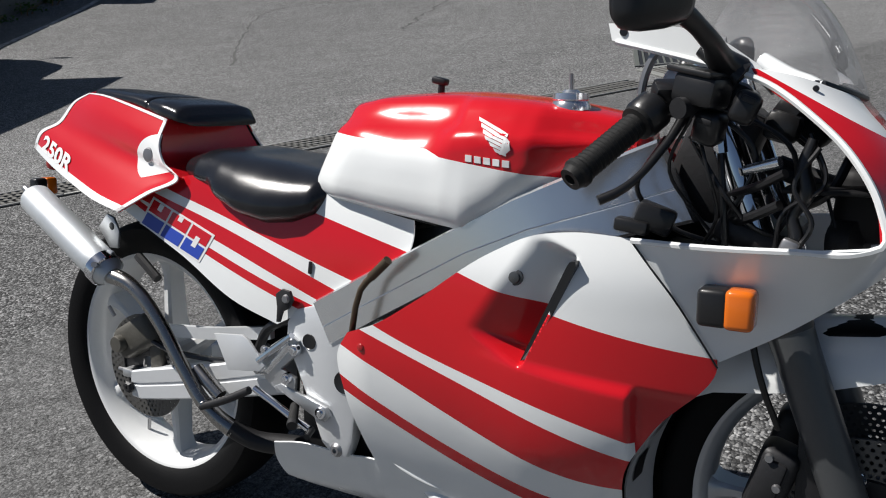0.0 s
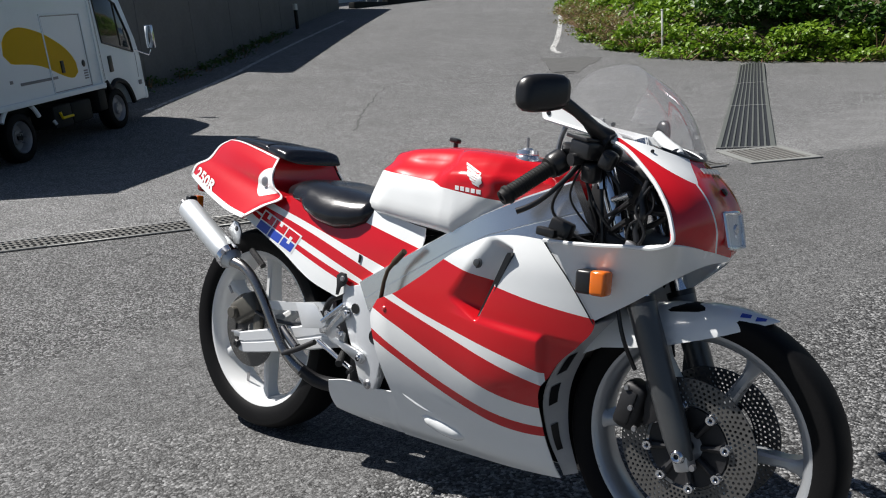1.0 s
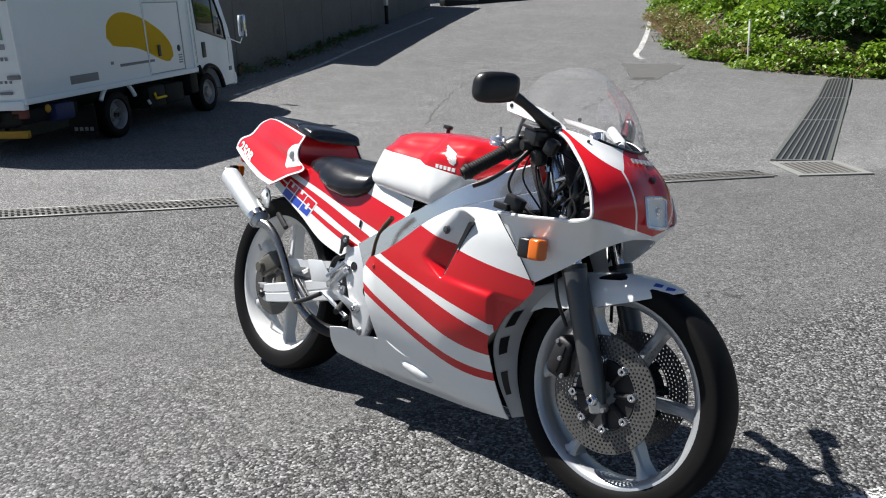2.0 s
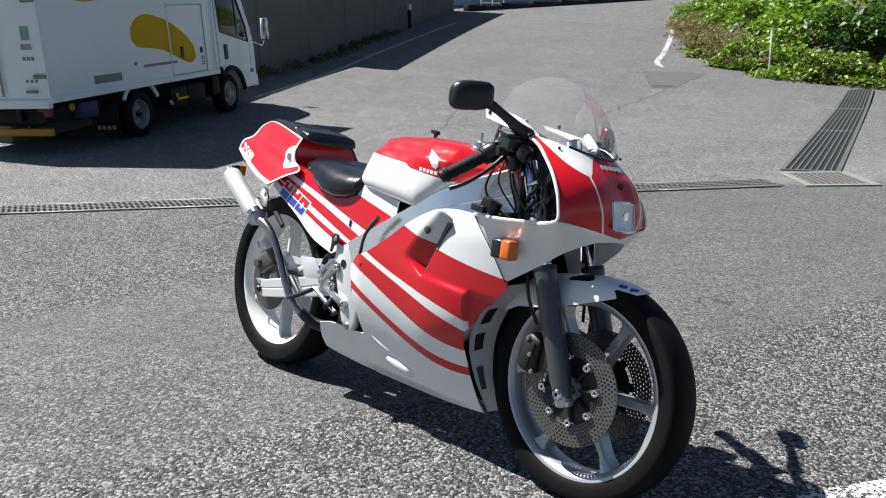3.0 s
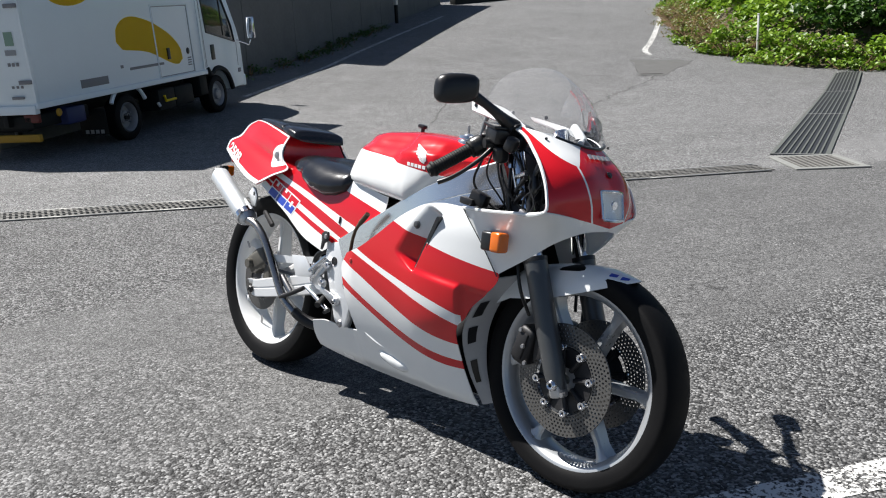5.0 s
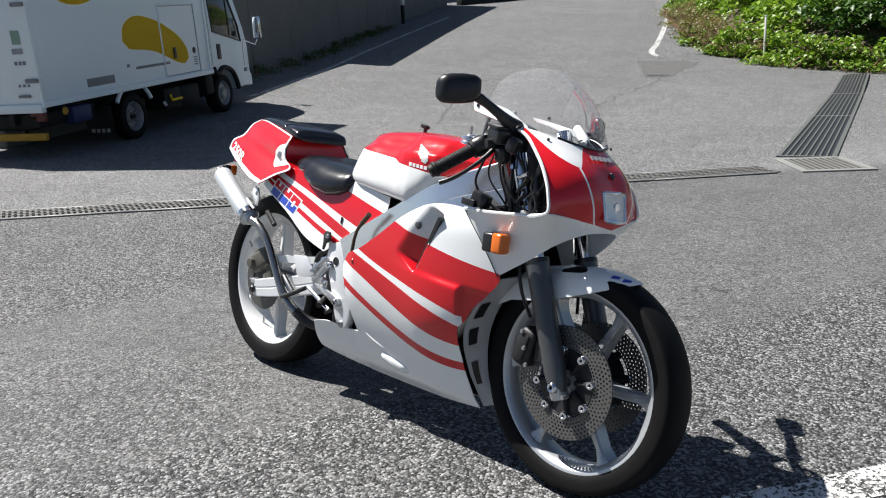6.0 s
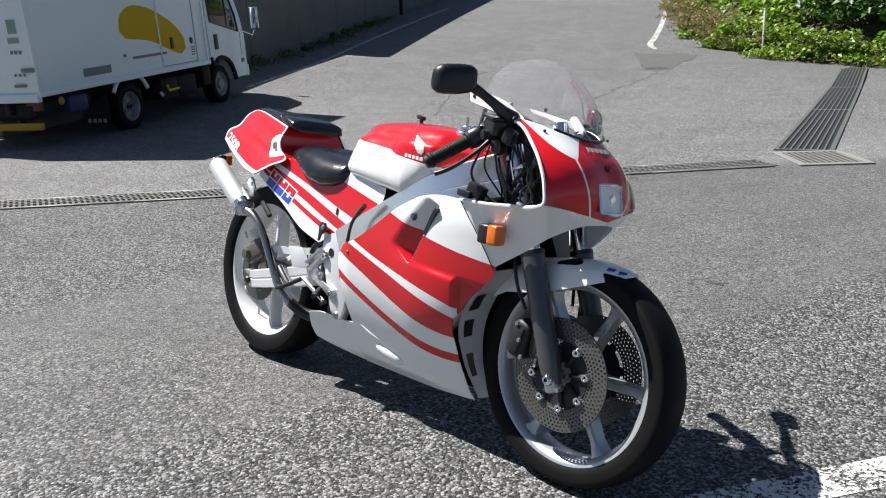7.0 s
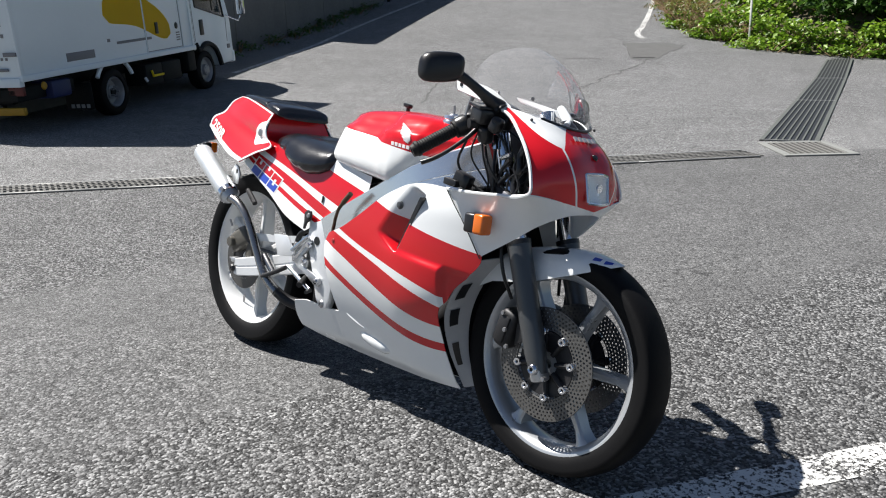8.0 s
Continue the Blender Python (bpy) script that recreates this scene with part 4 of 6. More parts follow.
def wheel(name, cx, rr, R, wid, rim_w, label, rim_mat):
    hw = rim_w / 2
    ring = [(rr + .006, hw), (rr + .004, hw * .90), (rr - .006, hw * .80), (rr - .012, hw * .4), (rr - .012, -hw * .4), (rr - .006, -hw * .80), (rr + .004, -hw * .90), (rr + .006, -hw),
            (rr - .004, -hw), (rr - .008, -hw * .93), (rr - .018, -hw * .72), (rr - .022, -hw * .3), (rr - .022, hw * .3), (rr - .018, hw * .72), (rr - .008, hw * .93), (rr - .004, hw)]
    w = part(name, lathe(bmesh.new(), ring, (cx, 0, R), 90, closed=True), rim_mat, bike, label, sharp=50)
    h = wid / 2
    prof = [(rr - .004, rim_w * .45), (rr + .006, rim_w * .55), (rr + (R - rr) * .35, h * .97), (rr + (R - rr) * .6, h * .99)]
    for a in np.linspace(12, 168, 13):
        prof.append((R - (R - rr) * .34 * (1 - math.sin(radians(a)) ** .9), h * math.cos(radians(a))))
    prof += [(rr + (R - rr) * .6, -h * .99), (rr + (R - rr) * .35, -h * .97), (rr + .006, -rim_w * .55), (rr - .004, -rim_w * .45)]
    part("tyre", lathe(bmesh.new(), prof, (cx, 0, R), 80), "tyre", w, "black road tyre")
    part("hub", lathe(bmesh.new(), [(.012, .062), (.038, .060), (.044, .045), (.040, .02), (.040, -.02), (.044, -.045), (.038, -.060), (.012, -.062)], (cx, 0, R), 32), rim_mat, w)
    for k in range(6):
        a = radians(90 + 60 * k + (30 if name == "front_wheel" else 0))
        bm = bmesh.new()
        rows = []
        for rad, hw, d in ((.034, .018, .034), (.09, .012, .026), (rr - .055, .010, .022), (rr - .030, .014, .026), (rr - .018, .022, .030)):
            rows.append([(rad, sx * hw, sy * d) for sx, sy in ((-1, -.8), (-.5, -1), (.5, -1), (1, -.8), (1, .8), (.5, 1), (-.5, 1), (-1, .8))])
        grid_faces(bm, rows, close_v=True)
        e1, e2 = Vector((math.cos(a), 0, math.sin(a))), Vector((-math.sin(a), 0, math.cos(a)))
        for v in bm.verts:
            v.co = Vector((cx, 0, R)) + e1 * v.co.x + e2 * v.co.y + Vector((0, v.co.z, 0))
        part("spoke", bm, rim_mat, w)
    part("valve", tb([(cx - .10, -.01, R - rr + .045), (cx - .094, -.012, R - rr + .075)], .004, 8), "steel", w)
    return w


RF, RR = .282, .3050
fw = wheel("front_wheel", 1.355, .2260, RF, .103, .084, "silver-white cast front wheel with six spokes, greyed for shade", "rimgrey")
rw = wheel("rear_wheel", 0.0, .2340, RR, .140, .112, "white painted cast rear wheel with six spokes", "rimwhite")


rw.location = (.012, -.016, -.003)


def disc(cx, cz, y, r0, r1, rings, per, parent, label):
    """A drilled brake disc: every hole goes through."""
    bm = bmesh.new()
    n = per
    for i in range(rings):
        for k in range(n):
            ra, rb = r0 + (r1 - r0) * i / rings, r0 + (r1 - r0) * (i + 1) / rings
            a0 = 2 * math.pi * (k + .5 * (i % 2)) / n
            a1 = a0 + 2 * math.pi / n
            am, rm = (a0 + a1) / 2, (ra + rb) / 2
            hr = min((rb - ra), rm * (a1 - a0)) * .33
            outer = [(ra, a0), (ra, am), (ra, a1), (rm, a1), (rb, a1), (rb, am), (rb, a0), (rm, a0)]
            for yy in (y - .002, y + .002):
                o = [bm.verts.new((cx + r * math.cos(a), yy, cz + r * math.sin(a))) for r, a in outer]
                h = []
                for q in range(8):
                    b = radians(225 + 45 * q)
                    h.append(bm.verts.new((cx + (rm + hr * math.sin(b)) * math.cos(am + hr * math.cos(b) / rm), yy, cz + (rm + hr * math.sin(b)) * math.sin(am + hr * math.cos(b) / rm))))
                for q in range(8):
                    bm.faces.new((o[q], o[(q + 1) % 8], h[(q + 1) % 8], h[q]))
    lathe(bm, [(r1, y - .002), (r1 + .001, y), (r1, y + .002)], (cx, 0, cz), 90)
    lathe(bm, [(r0, y - .002), (r0 - .001, y), (r0, y + .002)], (cx, 0, cz), 90)
    return part("brake_disc", bm, "disc", parent, label, fix=False)


for s in (-1, 1):
    d = disc(1.355, RF, s * .072, .086, .138, 6, 66, fw, "drilled steel front brake disc")
    car = bmesh.new()
    lathe(car, [(.030, s * .064), (.055, s * .068), (.080, s * .068), (.082, s * .064)], (1.355, 0, RF), 40)
    part("carrier", car, "dark", d, "dark disc carrier")
    for k in range(8):
        a = radians(45 * k + 10)
        p = (1.355 + .080 * math.cos(a), s * .074, RF + .080 * math.sin(a))
        part("button", lathe(bmesh.new(), [(.003, s * .007), (.005, s * .009), (.009, s * .009), (.0115, s * .005), (.0115, -s * .004)], p, 16), "chrome", d)
    for k in range(8):
        a = radians(45 * k + 10)
        part("carrier_arm", tb([(1.355 + .03 * math.cos(a), s * .070, RF + .03 * math.sin(a)), (1.355 + .084 * math.cos(a), s * .070, RF + .084 * math.sin(a))], [.006, .010], 8), "dark", d)
d = disc(0.0, RR, -.085, .070, .110, 4, 44, rw, "drilled rear brake disc")
part("carrier", lathe(bmesh.new(), [(.02, -.078), (.05, -.083), (.072, -.083)], (0, 0, RR), 24), "dark", d)


def fork():
    for s in (-1, 1):
        ax, ay = Vector((1.362, s * .100, .262)), Vector((1.250, s * .100, .556))
        f = part("fork_leg", tb([ax, ax + (ay - ax) * .08, ax + (ay - ax) * .16, ay - (ay - ax) * .08, ay], [.020, .024, .027, .029, .030], 20), "fork", bike, "dark grey fork lower leg")
        part("seal", tb([ay, ay + (ay - ax).normalized() * .012], .031, 20), "black", f)
        top = ay + (ay - ax).normalized() * .36
        part("stanchion", tb([ay, top], .0205, 20), "chrome", f, "chrome fork tube")
        part("axle_clamp", bx((.034, .040, .062), pose(1.358, s * .098, .273, 0, -20, 0), .008), "cast", f)
        part("axle_end", lathe(bmesh.new(), [(.005, s * .010), (.009, s * .012), (.012, s * .010), (.014, s * .004), (.014, -s * .01)], (1.357, s * .116, .275), 20), "chrome", f)
        part("pinch_bolt", tb([(1.386, s * .118, .258), (1.386, s * .106, .258)], .006, 8), "steel", f)
        part("fender_bolt", lathe(bmesh.new(), [(0, s * .006), (.005, s * .006), (.008, s * .003), (.011, 0)], (1.268, s * .079, .518), 14), "steel", f)
        cal = part("brake_caliper", bx((.052, .058, .100), pose(1.240, s * .078, .345, 0, 16, 0), .014, 3), "dark", f, "dark four-piston brake caliper")
        part("caliper_cap", bx((.034, .014, .074), pose(1.236, s * .106, .345, 0, 16, 0), .006), "dark", cal)
        for dz in (-.040, .0, .040):
            part("bolt", lathe(bmesh.new(), [(0, s * .005), (.005, s * .005), (.0065, 0)], (1.250 - dz * .28, s * .112, .345 + dz), 10), "steel", cal)
        part("caliper_bracket", pl([(1.27, .44), (1.30, .43), (1.31, .33), (1.27, .31)], s * .086, s * .094), "dark", f)
        part("brake_hose", tb([(1.245, s * .095, .42), (1.225, s * .115, .48), (1.205, s * .115, .56), (1.20, s * .10, .66)], .0045, 8, smooth=16), "black", f)
    part("lower_yoke", bx((.09, .25, .034), pose(1.195, 0, .672, 0, 20, 0), .012), "dark", bike)
    part("upper_yoke", bx((.085, .25, .026), pose(1.118, 0, .862, 0, 20, 0), .010), "cast", bike)
    part("steering_stem", tb([(1.165, 0, .67), (1.09, 0, .862)], .024, 16), "dark", bike)


fork()


FENDER = [  # lower edge x, z; ridge x, z; half width
    (1.075, .395, 1.082, .452, .064), (1.11, .425, 1.118, .496, .070), (1.155, .447, 1.162, .528, .073), (1.22, .458, 1.222, .547, .075), (1.28, .470, 1.282, .558, .075),
    (1.367, .499, 1.367, .566, .073), (1.41, .514, 1.41, .564, .064), (1.445, .528, 1.445, .558, .044), (1.470, .538, 1.470, .552, .022), (1.489, .5455, 1.490, .548, .003)]


def fender_point(s, a):
    """s: along the stations; a: -90 to 90 degrees, from edge to edge over the ridge."""
    xl, zl, xr, zr, w = (float(np.interp(s, range(len(FENDER)), [f[k] for f in FENDER])) for k in range(5))
    sn, cs = math.sin(radians(abs(a))), math.cos(radians(a))
    y = math.copysign(w * sn ** .80, a)
    up = cs ** .95
    return Vector((xl + (xr - xl) * up, y, zl + (zr - zl) * up))


def fender():
    rows = [[fender_point(s, a) for a in np.linspace(-90, 90, 25)] for s in np.linspace(0, len(FENDER) - 1, 46)]
    f = part("front_fender", shell(bmesh.new(), rows, .003, (0, 0, 1)), "white", bike, "white front mudguard with blue decals near its tip", sharp=50)
    for s0, s1, a0, a1 in ((6.5, 7.0, -46, -30), (7.35, 8.0, -60, -36)):
        g = [[fender_point(s, a) + Vector((0, -.0006, .0012)) for a in np.linspace(a0, a1, 5)] for s in np.linspace(s0, s1, 7)]
        part("decal", shell(bmesh.new(), g, .001, (0, 0, 1)), "blue", f)


fender()


# ---- tank, seat, tail ----
def loft(rows, cap=True):
    bm = bmesh.new()
    vs = grid_faces(bm, rows, close_v=True)
    if cap:
        bm.faces.new(vs[0])
        bm.faces.new(vs[-1])
    return bm


TANK = [  # x at base, x shift at top, bottom z, side width low, belt width, shoulder width, shoulder z, top z
    (.462, .060, .698, .057, .060, .040, .800, .818), (.470, .062, .696, .095, .098, .074, .810, .834), (.490, .065, .692, .126, .130, .098, .817, .849),
    (.545, .065, .685, .147, .152, .114, .820, .858), (.660, .050, .670, .156, .161, .120, .818, .862), (.735, .034, .661, .159, .164, .124, .814, .861),
    (.765, .026, .656, .160, .166, .141, .812, .859), (.800, .020, .650, .158, .166, .145, .812, .857), (.860, .010, .682, .146, .162, .142, .808, .852),
    (.897, .006, .702, .136, .153, .134, .804, .847), (.925, .004, .716, .116, .131, .116, .800, .843), (.960, 0, .727, .098, .111, .098, .796, .837),
    (1.005, 0, .735, .074, .088, .080, .790, .827), (1.035, -.005, .738, .050, .062, .052, .782, .810)]


def tank():
    rows = []
    st = np.array(TANK)
    for s in np.linspace(0, len(TANK) - 1, 64):
        x, sh, zb, wl, wb, ws, zs, zt = (float(np.interp(s, range(len(TANK)), st[:, k])) for k in range(8))
        sec = [(0, zb), (wl * .80, zb), (wl * .97, zb + .008), (wl + (wb - wl) * .35, zb + .022), (wb, max(.738, zb + .04)), (wb * .998, max(.766, zb + .052)), ((wb + ws) / 2 + .010, (.77 + zs) / 2 + .004), (ws, zs), (ws * .80, zs + (zt - zs) * .68), (ws * .42, zt - .003), (0, zt)]
        c = curve([(0, y, z) for y, z in sec], 26)
        ring = [Vector((x + sh * smooth(.66, .83, p.z), -p.y, p.z)) for p in c] + [Vector((x + sh * smooth(.66, .83, p.z), p.y, p.z)) for p in reversed(c[1:-1])]
        # knee hollow below the shoulder line, behind the proud front half
        for p in ring:
            k = smooth(.58, .68, p.x) * (1 - smooth(.742, .775, p.x)) * math.exp(-((p.z - .800 + .10 * (p.x - .70)) / .020) ** 2)
            p.y -= math.copysign(.014 * k, p.y)
        rows.append(ring)
    t = part("fuel_tank", loft(rows), "tank", bike, "red and white fuel tank", sharp=70)
    part("tank_seam", tb([(.512, -.100, .697), (.56, -.128, .690), (.62, -.138, .681), (.70, -.143, .667), (.752, -.144, .660)], .0016, 6, smooth=20), "black", t)
    cap = part("filler_cap", lathe(bmesh.new(), [(0, .020), (.010, .020), (.014, .016), (.026, .015), (.027, .006), (.025, .004), (.030, -.004), (.030, -.02)], (.925, -.052, .842), 28, (.02, -.02, 1)), "alu", t, "knurled aluminium filler cap")
    part("breather", tb([(.925, -.052, .855), (.925, -.053, .885)], .0035, 8), "steel", cap)
    k = part("tap_knob", tb([(.665, .010, .845), (.668, .010, .876)], .006, 8), "black", bike, "small black knob behind the tank")
    part("knob_head", bx((.028, .018, .012), pose(.665, .010, .880, 0, 12, 0), .004), "black", k)
    # white wing emblem of slanting feathers, and bars in place of lettering
    tree = side_tree(t)
    for k in range(6):
        a = (.818 + .0076 * k, .823 - .0086 * k)
        b = (.874, .798 - .0054 * k)
        cast_patch("emblem", [(a[0], a[1]), (b[0], b[1] + .0014), (b[0], b[1] - .0026), (a[0] + .003, a[1] - .0054)], tree, "decal", t, "white emblem feather")
    cast_patch("emblem", [(.871, .796), (.879, .789), (.880, .777), (.873, .771), (.865, .771), (.872, .777)], tree, "decal", t, "white emblem feather")
    for k in range(5):
        x0 = .812 + k * .0142
        cast_patch("emblem_bar", [(x0, .7695 - .0016 * k), (x0 + .0100, .7685 - .0016 * k), (x0 + .0100, .7590 - .0016 * k), (x0, .7600 - .0016 * k)], tree, "decal", t, "white emblem bar")


def side_tree(ob):
    return BVHTree.FromPolygons([v.co for v in ob.data.vertices], [tuple(p.vertices) for p in ob.data.polygons])


def cast_y(tree, x, z):
    hit = tree.ray_cast(Vector((x, -1, z)), Vector((0, 1, 0)))
    return hit[0].y if hit[0] else -.15


def cast_patch(name, poly, tree, material, parent, label="", lift=.0012):
    """A thin patch with the outline poly in x-z, laid on the right-hand side of a panel."""
    bm = bmesh.new()
    bm.faces.new([bm.verts.new((x, 0, z)) for x, z in poly])
    bmesh.ops.triangulate(bm, faces=bm.faces)
    bmesh.ops.subdivide_edges(bm, edges=bm.edges, cuts=2, use_grid_fill=True)
    for v in bm.verts:
        v.co.y = cast_y(tree, v.co.x, v.co.z) - lift
    rim = [e for e in bm.edges if e.is_boundary]
    out = bmesh.ops.extrude_edge_only(bm, edges=rim)
    for v in out["geom"]:
        if isinstance(v, bmesh.types.BMVert):
            v.co.y += lift + .001
    return part(name, bm, material, parent, label)


tank()


def seat():
    rows = []
    st = [(.152, .080, .712, .728), (.170, .130, .704, .748), (.215, .154, .690, .760), (.255, .160, .684, .762), (.285, .168, .660, .763), (.34, .172, .636, .760), (.40, .172, .624, .754), (.460, .168, .630, .745), (.508, .160, .648, .738), (.532, .136, .676, .729), (.546, .10, .695, .715)]
    a = np.array(st)
    for s in np.linspace(0, len(st) - 1, 60):
        x, w, zb, zt = (float(np.interp(s, range(len(st)), a[:, k])) for k in range(4))
        ring = []
        for q in np.linspace(0, 2 * math.pi, 40, endpoint=False):
            cy, cz = math.cos(q), math.sin(q)
            y = w * math.copysign(abs(cy) ** .5, cy)
            dish = .014 * (1 - (y / max(w, .01)) ** 2) * smooth(.22, .34, x)
            z = (zb + zt) / 2 + (zt - zb) / 2 * math.copysign(abs(cz) ** .8, cz) - (dish if cz > 0 else 0)
            y *= 1 - .25 * smooth(.655, .765, z)
            ring.append((x, y, z))
        rows.append(ring)
    part("seat", loft(rows), "vinyl", bike, "black padded rider seat", sharp=180)


seat()


TAIL_TOP = [(-.182, -.045, .867), (-.115, -.062, .863), (0, -.084, .842), (.123, -.104, .814)]
TAIL_BACK = [(-.330, -.090, .748), (-.314, -.086, .780), (-.262, -.072, .806), (-.220, -.058, .850), (-.182, -.048, .867)]


def tail():
    for s in (1, -1):
        q = lambda pts: [(x, y * s, z) for x, y, z in pts]
        g = coons(q([(-.330, -.090, .748), (-.230, -.120, .715), (-.118, -.150, .682), (-.02, -.176, .658), (.078, -.195, .642)]),
                  q(TAIL_TOP), q(TAIL_BACK),
                  q([(.078, -.195, .642), (.140, -.170, .678), (.194, -.148, .706), (.152, -.144, .732), (.130, -.134, .765), (.123, -.104, .814)]), 72, 48)
        for i, row in enumerate(g):
            for j, p in enumerate(row):
                p.y += s * .006 * math.sin(math.pi * min(j / 40, 1.0)) * smooth(.25, .75, i / 72) * (1 - smooth(.93, 1.0, i / 72))
        t = part("tail_cowl", shell(bmesh.new(), g, .003, (0, -s, 0)), "tail", bike, "red tail cowl with white edge lines", sharp=60)
        out = Vector((0, -s * .0014, .0004))
        lift = lambda rows: [[p + out for p in r] for r in rows]
        for rows in ([r[:4] for r in g], g[:3], g[-3:], [r[-2:] for r in g]):
            part("edge_line", plain(shell(bmesh.new(), lift(rows), .002, (0, -s, 0))), "white", t, "white edge line", sharp=60)
        bolt_y = cast_y(side_tree(t), .096, .746) if s == 1 else .147
        part("fastener", lathe(bmesh.new(), [(0, -.004 * s), (.006, -.004 * s), (.013, -.003 * s), (.015, 0), (.015, .004 * s)], (.096, bolt_y, .746), 18), "steel", t)
        sp = coons(q([(.032, -.147, .640), (.11, -.152, .605), (.20, -.154, .563), (.332, -.156, .492), (.428, -.152, .462)]),
                   q([(.055, -.143, .664), (.206, -.130, .712), (.30, -.124, .712), (.42, -.124, .708), (.52, -.128, .699), (.62, -.130, .686), (.700, -.130, .666)]),
                   q([(.032, -.147, .640), (.055, -.143, .664)]), q([(.428, -.152, .462), (.504, -.148, .500), (.600, -.146, .550), (.692, -.143, .600), (.704, -.136, .640), (.700, -.130, .666)]), 70, 40)
        side = part("side_panel", shell(bmesh.new(), sp, .003, (0, -s, 0)), "side", bike, "red and white striped side panel", sharp=60)
        if s == 1:
            part("slot", bx((.007, .004, .022), pose(.504, -.149, .570, 0, 8, 0), .0018), "black", side)
            decal_hrc(side, sp)
            number_mark(t, g)
    m = lambda pts: [(x, -y, z) for x, y, z in pts]
    top = coons(TAIL_TOP, m(TAIL_TOP), [TAIL_TOP[0], (-.200, 0, .874), m(TAIL_TOP)[0]], [TAIL_TOP[-1], (.128, 0, .812), m(TAIL_TOP)[-1]], 16, 16)
    part("tail_top", shell(bmesh.new(), top, .003, (0, 0, 1)), "red", bike)
    stop = coons([(.192, -.140, .706), (.192, .140, .706)], [(.123, -.104, .812), (.123, .104, .812)], [(.192, -.140, .706), (.145, -.136, .735), (.123, -.104, .812)], [(.192, .140, .706), (.145, .136, .735), (.123, .104, .812)], 16, 10)
    for row in stop:
        for p in row:
            p.x -= .02 * (1 - (p.y / .14) ** 2)
    part("seat_stop", shell(bmesh.new(), stop, .003, (1, 0, 0)), "red", bike)
    rear = coons([TAIL_BACK[0], (-.338, 0, .742), m(TAIL_BACK)[0]], [TAIL_BACK[-1], (-.200, 0, .874), m(TAIL_BACK)[-1]], TAIL_BACK, m(TAIL_BACK), 16, 16)
    part("tail_back", shell(bmesh.new(), rear, .003, (-1, 0, .5)), "red", bike)
    part("tail_lamp", bx((.03, .15, .05), pose(-.305, 0, .722, 0, 20, 0), .010), "lens_red", bike)
    part("under_tail", pl([(-.28, .740), (.05, .650), (.20, .60), (.24, .50), (.16, .52), (.02, .60), (-.16, .66), (-.27, .70)], -.06, .06, bevel=.008), "black", bike)
    rows = []
    st = [(-.165, .040, .003), (-.150, .056, .009), (-.08, .070, .013), (.00, .082, .017), (.044, .090, .020), (.050, .090, .015), (.056, .092, .021), (.10, .102, .026), (.146, .104, .026), (.164, .092, .012)]
    a = np.array(st)
    for s in np.linspace(0, len(st) - 1, 46):
        x, w, h = (float(np.interp(s, range(len(st)), a[:, k])) for k in range(3))
        base = float(np.interp(x, [-.215, -.131, 0, .123, .165], [.869, .863, .843, .815, .803])) + .002
        rows.append([(x, w * math.copysign(abs(math.cos(q)) ** .5, math.cos(q)), base + (h * 1.15 * math.sin(q) ** .55 if math.sin(q) > 0 else .006 * math.sin(q))) for q in np.linspace(0, 2 * math.pi, 32, endpoint=False)])
    part("pillion_pad", loft(rows), "vinyl", bike, "black pillion pad on the tail", sharp=60)


def decal_hrc(side, g):
    """Slanted blocks, red above and blue below, on a white ground."""
    tree = side_tree(side)
    o, ex, ez = Vector((.116, .664)), Vector((.156, -.0595)), Vector((-.030, -.046))
    at = lambda u, v: tuple(o + ex * u + ez * v)
    quad = lambda a, b, c, d: [at(a, c), at(b, c), at(b, d), at(a, d)]
    for k in range(3):
        u0, u1 = .02 + .335 * k, .02 + .335 * k + .30
        cast_patch("logo_ground", quad(u0 - .035, u1 + .035, -.07, 1.07), tree, "decal", side, lift=.0009)
        cast_patch("logo_block", quad(u0, u1, 0, .46), tree, "red", side, lift=.0016)
        cast_patch("logo_block", quad(u0, u1, .54, 1.0), tree, "blue", side, lift=.0016)
        cast_patch("logo_notch", quad((u0 + u1) / 2 - .035, (u0 + u1) / 2 + .035, .0 if k != 2 else .30, .26 if k == 0 else .18 if k == 1 else .70), tree, "decal", side, lift=.0021)


def number_mark(t, g):
    tree = side_tree(t)
    cu = bpy.data.curves.new("mark", "FONT")
    cu.body = "250R"
    cu.size = .046
    cu.offset = .0016
    cu.resolution_u = 3
    ob = bpy.data.objects.new("mark", cu)
    me = bpy.data.meshes.new_from_object(ob)
    bpy.data.objects.remove(ob)
    o, ang = Vector((-.288, .748)), math.atan2(-.0505, .155)
    bm = bmesh.new()
    bm.from_mesh(me)
    w = max(v.co.x for v in bm.verts)
    for v in bm.verts:
        u, h = v.co.x / w * .150, v.co.y * .92
        x, z = o.x + u * math.cos(ang) + h * .25, o.y + u * math.sin(ang) + h
        v.co = Vector((x, cast_y(tree, x, z) - .0022, z))
    part("number_mark", bm, "decal", t, "white 250R lettering", sharp=180)


tail()


